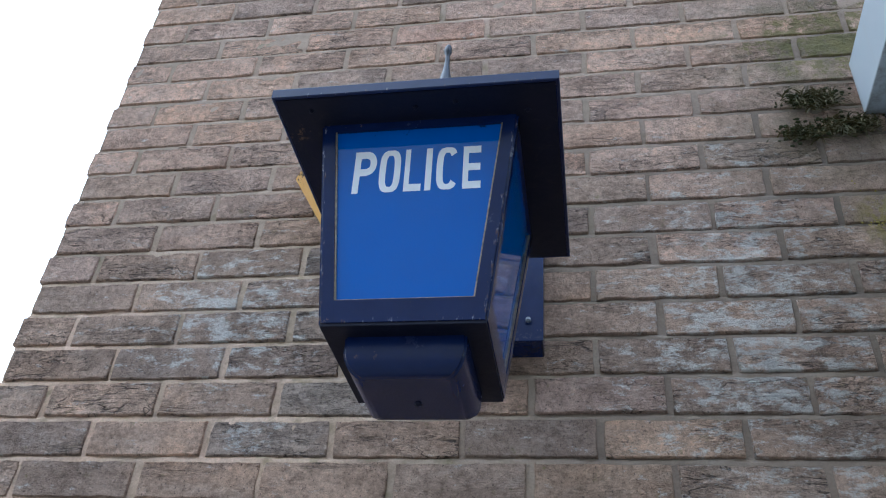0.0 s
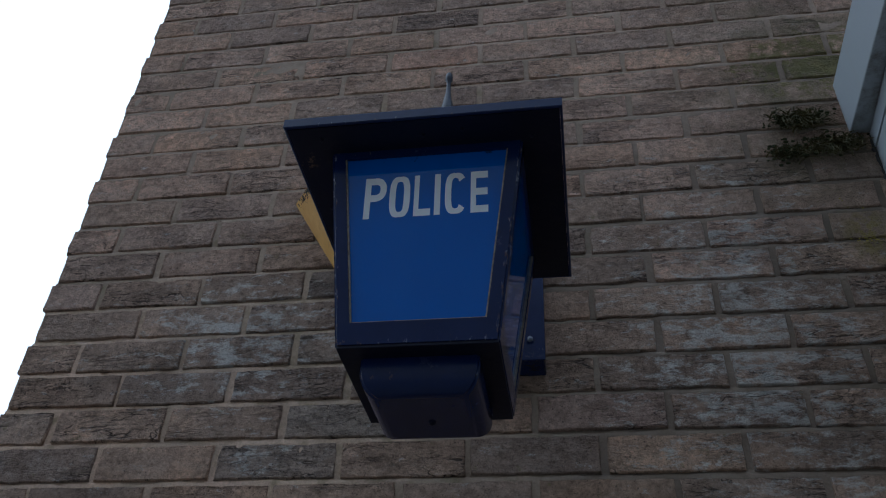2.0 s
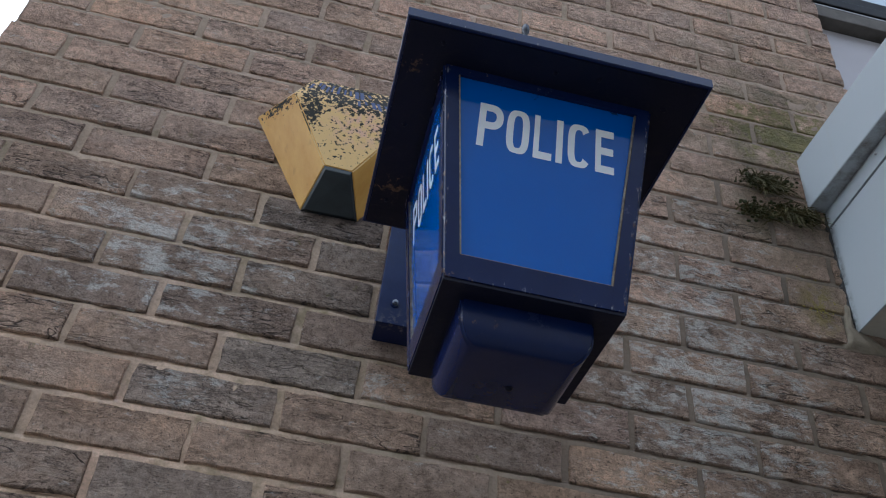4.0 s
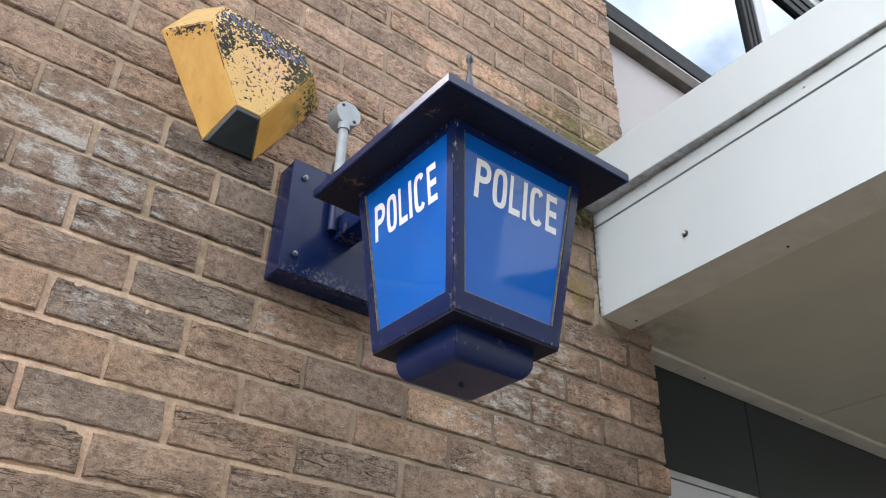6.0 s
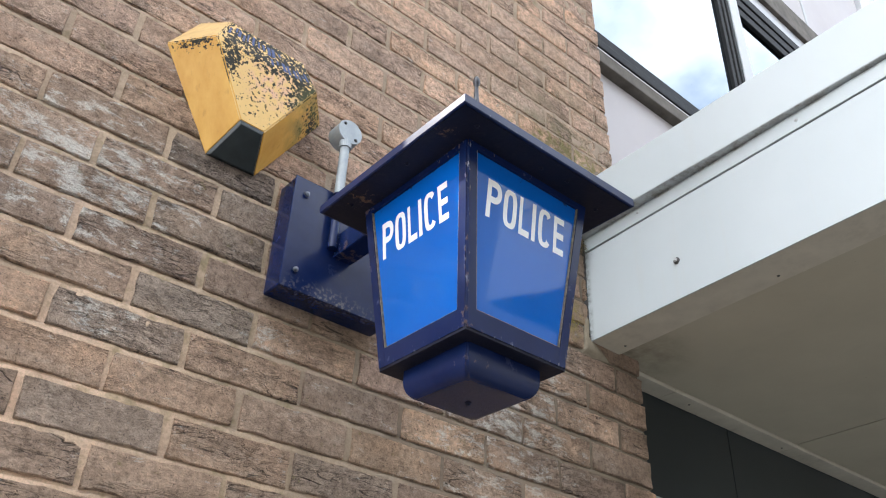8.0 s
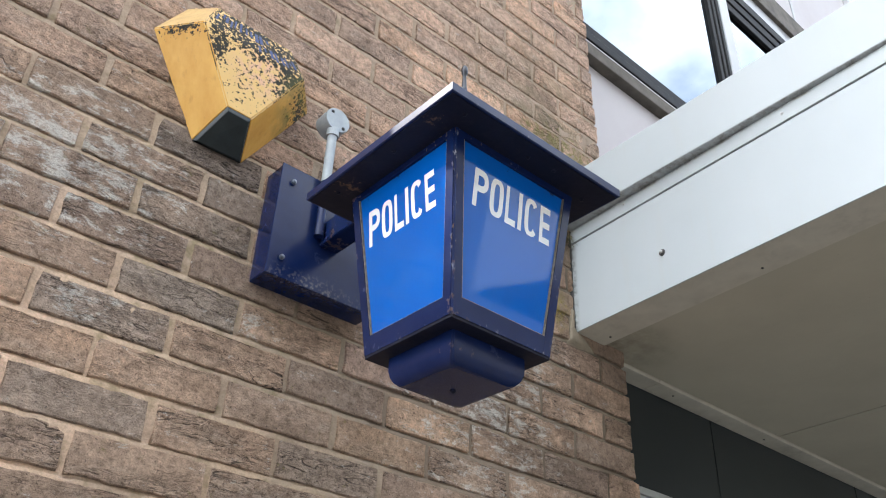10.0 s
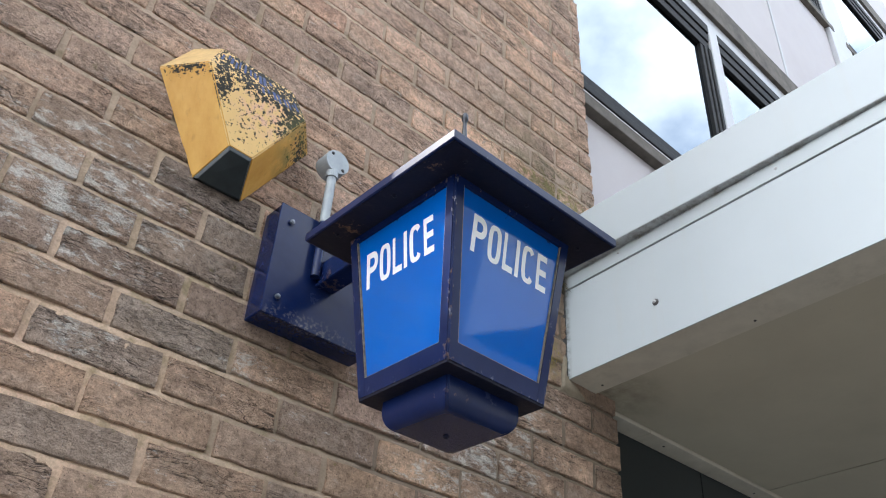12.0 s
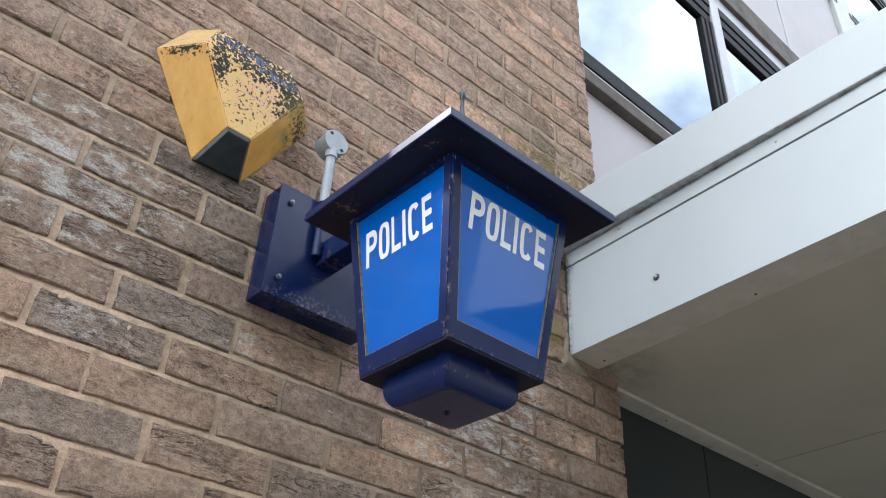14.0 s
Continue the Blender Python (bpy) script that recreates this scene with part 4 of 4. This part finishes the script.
# wall box with folded edges, and the arm that carries the lantern
BX0, BX1, BZ0, BZ1, BY = 0.001, 0.243, 2.205, 2.447, -0.062
plate = part("wall_box", box(BX0, BX1, BY, -0.0045, BZ0, BZ1, 0.003), MAT_NAVY, lantern, "flat navy wall box with four screws")
lip = box(BX0 - 0.0015, BX1 + 0.0015, BY - 0.003, BY - 0.0005, BZ0 - 0.0015, BZ1 + 0.0015, 0.001)
cover = part("cover_plate", lip, MAT_NAVY, plate)
for x in (0.026, 0.219):
    for z in (2.2425, 2.412):
        part("bolt_washer", rod((x, BY - 0.0026, z), (x, BY - 0.0046, z), 0.0080, 0.0074, 20), MAT_NAVY, plate, "washer half painted over")
        bm = rod((x, BY - 0.0046, z), (x, BY - 0.0098, z), 0.0052, 0.0050, 6)
        rod((x, BY - 0.0098, z), (x, BY - 0.0125, z), 0.0030, 0.0026, 12, bm)
        part("bolt", bm, MAT_BOLT, plate, "weathered zinc bolt")
part("arm", box(0.100, 0.143, CY + 0.088, BY - 0.0035, 2.300, 2.350, 0.003), MAT_NAVY, lantern, "square navy bracket arm")

# ---- conduit with its round junction box ----
PX, PY = 0.0905, -0.0775
conduit = thing("conduit", (PX, PY, 2.36), "grey steel conduit with a round junction box above the lantern's bracket", "conduit")
part("pipe", rod((PX, PY, 2.44), (PX, PY, 2.572), 0.0098, sides=20), MAT_ZINC, conduit, smooth=False)
part("lower_pipe", rod((PX, PY, 2.312), (PX, PY, 2.4395), 0.0095, sides=20), MAT_NAVY, conduit, "lower end of the pipe painted navy")
part("coupling", rod((PX, PY, 2.556), (PX, PY, 2.576), 0.0128, sides=20), MAT_ZINC, conduit)
DX, DZ = 0.0935, 2.597
body_bm = rod((DX, -0.048, DZ), (DX, -0.084, DZ), 0.0285, sides=32)
jbox = part("junction_box", body_bm, MAT_ZINC, conduit)
lid = part("lid", rod((DX, -0.0845, DZ), (DX, -0.0875, DZ), 0.0292, 0.0284, 32), MAT_ZINC, jbox, "round pale grey lid with two screws")
for a in (-1, 1):
    screw_head("lid_screw", (DX + a * 0.0145, -0.0875, DZ - a * 0.0155), (0, -1, 0), 0.0030, jbox, "", MAT_HOLE)

# ---- yellow alarm box ----
alarm = thing("alarm_box", (-0.112, -0.03, 2.44), "weathered yellow faceted alarm box with black lichen on the brick wall", "alarm box")
WALL_RING = [(-0.164, 2.443), (-0.060, 2.445), (0.065, 2.650), (0.012, 2.746), (-0.235, 2.746), (-0.289, 2.650)]
FACE_RING = [(-0.137, -0.074, 2.500), (-0.087, -0.075, 2.498), (0.0035, -0.0855, 2.653), (-0.0285, -0.0670, 2.727), (-0.1964, -0.0662, 2.728), (-0.2225, -0.0845, 2.656)]

bm = bmesh.new()
a = [bm.verts.new((x, -0.0045, z)) for x, z in WALL_RING]
b = [bm.verts.new(p) for p in FACE_RING]
for i in range(1, 6):
    k = (i + 1) % 6
    bm.faces.new((a[i], a[k], b[k], b[i]))
bm.faces.new((b[0], b[1], b[2], b[5]))
bm.faces.new((b[5], b[2], b[3], b[4]))
bm.faces.new(a[::-1])
bm.faces.new((a[0], a[1], b[1], b[0]))
bmesh.ops.bevel(bm, geom=[e for e in bm.edges], offset=0.0022, segments=2, affect="EDGES")
shell = part("cover", bm, MAT_YELLOW, alarm, "sun-faded yellow plastic cover crusted with lichen")


def on_ring(i, t):
    """From the wall ring (0) to the face ring (1)."""
    p, q = Vector((WALL_RING[i][0], -0.0045, WALL_RING[i][1])), Vector(FACE_RING[i])
    return p.lerp(q, t)


q0, q1, q2, q3 = on_ring(0, 0.0), on_ring(1, 0.0), on_ring(1, 1.0), on_ring(0, 1.0)
mid = (q0 + q1 + q2 + q3) / 4
out = (q1 - q0).cross(q3 - q0).normalized()
out = -out if out.z > 0 else out
bm = bmesh.new()
hull(bm, [p.lerp(mid, k) + out * d for d, k in ((-0.002, 0.0), (0.006, 0.14)) for p in (q0, q1, q2, q3)], 0.0012)
part("sounder_grille", bm, MAT_BLACK, alarm, "black panel on the underside")
# worn blue print: plain bars
top_l, top_r, low_l, low_r = Vector(FACE_RING[4]), Vector(FACE_RING[3]), Vector(FACE_RING[5]), Vector(FACE_RING[2])
ink_out = (top_r - top_l).cross(low_l - top_l).normalized()
ink_out = -ink_out if ink_out.y > 0 else ink_out
bm = bmesh.new()
rng2 = random.Random(8)
for v0, v1, u0, u1 in ((0.12, 0.62, 0.04, 0.62), (0.50, 0.97, 0.52, 0.94)):
    u = u0
    while u < u1:
        w = rng2.uniform(0.018, 0.040)
        lo, hi = v0 + rng2.uniform(0.0, 0.2), v1 - rng2.uniform(0.0, 0.25)
        c = []
        for d in (0.0002, 0.0007):
            for uu, vv in ((u, lo), (u + w, lo), (u + w + 0.01, hi), (u + 0.01, hi)):
                c.append(top_l.lerp(top_r, uu).lerp(low_l.lerp(low_r, uu), vv) + ink_out * d)
        hull(bm, c)
        u += w + rng2.uniform(0.012, 0.045)
part("print", bm, MAT_BLUEINK, shell, "worn blue bars of print")

# ---- weeds, cement and lichen where the canopy meets the wall ----
rng3 = random.Random(21)


def tuft(at, blades, reach, droop, label):
    t = thing("weed", at, label, "weed")
    bm = bmesh.new()
    for _ in range(blades):
        ang = rng3.uniform(-1.25, 1.25)
        up = rng3.uniform(-0.5, 1.0)
        way = Vector((math.sin(ang), -rng3.uniform(0.25, 0.9), up)).normalized()
        length = reach * rng3.uniform(0.25, 1.0)
        base = Vector(at) + Vector((rng3.gauss(0, 0.022), 0.0, rng3.gauss(0, 0.010)))
        w = rng3.uniform(0.0008, 0.0022)
        across = way.cross(Vector((0, 0, 1))).normalized() * w
        prev = None
        for i in range(5):
            f = i / 4
            p = base + way * length * f + Vector((0, 0, -droop * length * f * f))
            k = 1 - 0.85 * f
            pair = (bm.verts.new(p - across * k), bm.verts.new(p + across * k), bm.verts.new(p + Vector((0, -0.0006, 0.0008)) * k))
            if prev:
                bm.faces.new((prev[0], prev[1], pair[1], pair[0]))
                bm.faces.new((prev[1], prev[2], pair[2], pair[1]))
                bm.faces.new((prev[2], prev[0], pair[0], pair[2]))
            prev = pair
    tagged(part("foliage", bm, MAT_GRASS, t), kind="stuff")
    bm = bmesh.new()
    for _ in range(90):
        p = Vector(at) + Vector((rng3.gauss(0, 0.026), rng3.uniform(-0.013, 0.0), rng3.gauss(0, 0.011)))
        bmesh.ops.create_icosphere(bm, subdivisions=1, radius=rng3.uniform(0.002, 0.0045), matrix=Matrix.Translation(p) @ Matrix.Diagonal((1.3, 0.8, 0.8, 1)))
    for v in bm.verts:
        v.co += Vector((1, 1, 1)) * 0.002 * noise.noise(v.co * 220)
    tagged(part("moss_cushion", bm, MAT_MOSS, t, "dark moss at the roots"), kind="stuff")


tuft((0.785, -0.004, 2.792), 400, 0.050, 0.8, "dark weed tuft rooted in the brick joint")
tuft((0.838, -0.004, 2.716), 420, 0.052, 0.8, "green and straw weed tuft beside the canopy")
tuft((0.755, -0.004, 2.700), 170, 0.044, 0.7, "small weed tuft with yellow blades in the joint")

fillet = thing("cement_fillet", (0.93, -0.01, 2.42), "rough cement fill between the brick wall and the canopy", "cement", "structure")
bm = bmesh.new()
gx, gz = 16, 20
verts = []
for j in range(gz + 1):
    row = []
    for i in range(gx + 1):
        u, w = i / gx, j / gz
        z = 2.385 + 0.125 * w
        left = 0.875 + 0.033 * w + 0.012 * noise.noise((0.3, w * 5, 2.2))
        right = 1.03 - 0.12 * min(1.0, w * 2.2)
        x = left + (right - left) * u
        e = min(u, 1 - u, w, 1 - w)
        y = 0.004 - 0.013 * min(1, e * 6) + 0.004 * noise.noise((u * 4, w * 5, 1.7))
        row.append(bm.verts.new((x, y, z)))
    verts.append(row)
for j in range(gz):
    for i in range(gx):
        bm.faces.new((verts[j][i], verts[j][i + 1], verts[j + 1][i + 1], verts[j + 1][i]))
rim = [verts[0][i] for i in range(gx + 1)] + [verts[j][gx] for j in range(1, gz + 1)] + [verts[gz][i] for i in range(gx - 1, -1, -1)] + [verts[j][0] for j in range(gz - 1, 0, -1)]
low = [bm.verts.new((v.co.x, 0.02, v.co.z)) for v in rim]
for i in range(len(rim)):
    k = (i + 1) % len(rim)
    bm.faces.new((rim[k], rim[i], low[i], low[k]))
bm.faces.new(low)
part("fill", bm, MAT_CEMENT, fillet, smooth=True)
# the dark gap at the fascia's end, drawn as a solid near-black strip
bm = bmesh.new()
rows = []
for k in range(61):
    z = 2.445 + 0.29 * k / 60
    wide = 0.0045 + 0.0050 * noise.noise((k * 0.33, 4.1, 0.7)) + 0.0025 * noise.noise((k * 0.9, 1.3, 2.7))
    edge_x = 0.9145
    out_y = -0.0065 + 0.0015 * noise.noise((k * 0.5, 8.8, 3.1))
    rows.append([bm.verts.new(p) for p in ((edge_x, 0.004, z), (edge_x - max(0.001, wide) - 0.003, 0.004, z), (edge_x - max(0.001, wide), out_y, z), (edge_x, out_y, z))])
for p, q in zip(rows, rows[1:]):
    for k in range(4):
        bm.faces.new((p[k], p[(k + 1) % 4], q[(k + 1) % 4], q[k]))
bm.faces.new(rows[0][::-1])
bm.faces.new(rows[-1])
part("gap_strip", bm, MAT_GROOVE, fillet, "near-black strip filling the open joint")
bm = bmesh.new()
for cx, cz, s, n in ((0.840, 2.475, 0.014, 60), (0.862, 2.500, 0.014, 40), (0.825, 2.555, 0.009, 16)):
    for _ in range(n):
        p = Vector((rng3.gauss(cx, s), -0.003, rng3.gauss(cz, s * 1.5)))
        bmesh.ops.create_icosphere(bm, subdivisions=1, radius=rng3.uniform(0.0008, 0.0024), matrix=Matrix.Translation(p) @ Matrix.Diagonal((1, 0.5, 1, 1)))
lichen = tagged(part("lichen", bm, MAT_LICHEN), "yellow lichen crust on the bricks beside the canopy", "lichen", kind="stuff")

# ---- the bricks nearest the camera, one by one ----
rng = random.Random(77)
UPPER_TONES = ((0.564, 0.386, 0.286), (0.512, 0.358, 0.271), (0.601, 0.400, 0.291), (0.470, 0.330, 0.254), (0.622, 0.410, 0.290), (0.533, 0.360, 0.270))
LOWER_TONES = ((0.434, 0.308, 0.229), (0.475, 0.334, 0.244), (0.392, 0.279, 0.210), (0.517, 0.356, 0.258), (0.444, 0.313, 0.232), (0.361, 0.259, 0.199), (0.486, 0.336, 0.243))
# bricks fired redder or darker than their neighbours: course and a point along it
ODD_TONES = {(-1, 0.44): (0.51, 0.345, 0.240), (-2, 0.33): (0.45, 0.310, 0.218), (-3, 0.20): (0.40, 0.300, 0.235), (0, 0.28): (0.43, 0.300, 0.235),
             (12, 0.80): (0.62, 0.385, 0.262), (11, 0.70): (0.58, 0.375, 0.270), (9, 0.90): (0.50, 0.310, 0.225), (13, 0.10): (0.60, 0.375, 0.270),
             (3, -0.05): (0.345, 0.265, 0.211), (4, -0.12): (0.33, 0.258, 0.212), (2, -0.10): (0.37, 0.282, 0.222), (-1, -0.24): (0.435, 0.330, 0.262),
             (0, -0.14): (0.38, 0.298, 0.240), (-3, -0.22): (0.42, 0.318, 0.252)}
for a, length, z in near_bricks:
    course = round((z - Z_BASE) / COURSE)
    tones = UPPER_TONES if rng.uniform(1.5, 7.5) < course else LOWER_TONES
    tone = tones[rng.randrange(len(tones))]
    for (c, x), odd in ODD_TONES.items():
        if c == course and a <= x <= a + length:
            tone = odd
    shade = rng.uniform(1.03, 1.25)
    folds = rng.choice((0.15, 0.6, 0.9, 1.0, 1.0))
    full = abs(length - (PITCH - JOINT)) < 0.002
    if full:
        me = FULL[rng.randrange(len(FULL))]
    else:
        key = round(length * 200)
        if key not in CUTS:
            CUTS[key] = brick_mesh(key / 200, 400 + key)
        me = CUTS[key]
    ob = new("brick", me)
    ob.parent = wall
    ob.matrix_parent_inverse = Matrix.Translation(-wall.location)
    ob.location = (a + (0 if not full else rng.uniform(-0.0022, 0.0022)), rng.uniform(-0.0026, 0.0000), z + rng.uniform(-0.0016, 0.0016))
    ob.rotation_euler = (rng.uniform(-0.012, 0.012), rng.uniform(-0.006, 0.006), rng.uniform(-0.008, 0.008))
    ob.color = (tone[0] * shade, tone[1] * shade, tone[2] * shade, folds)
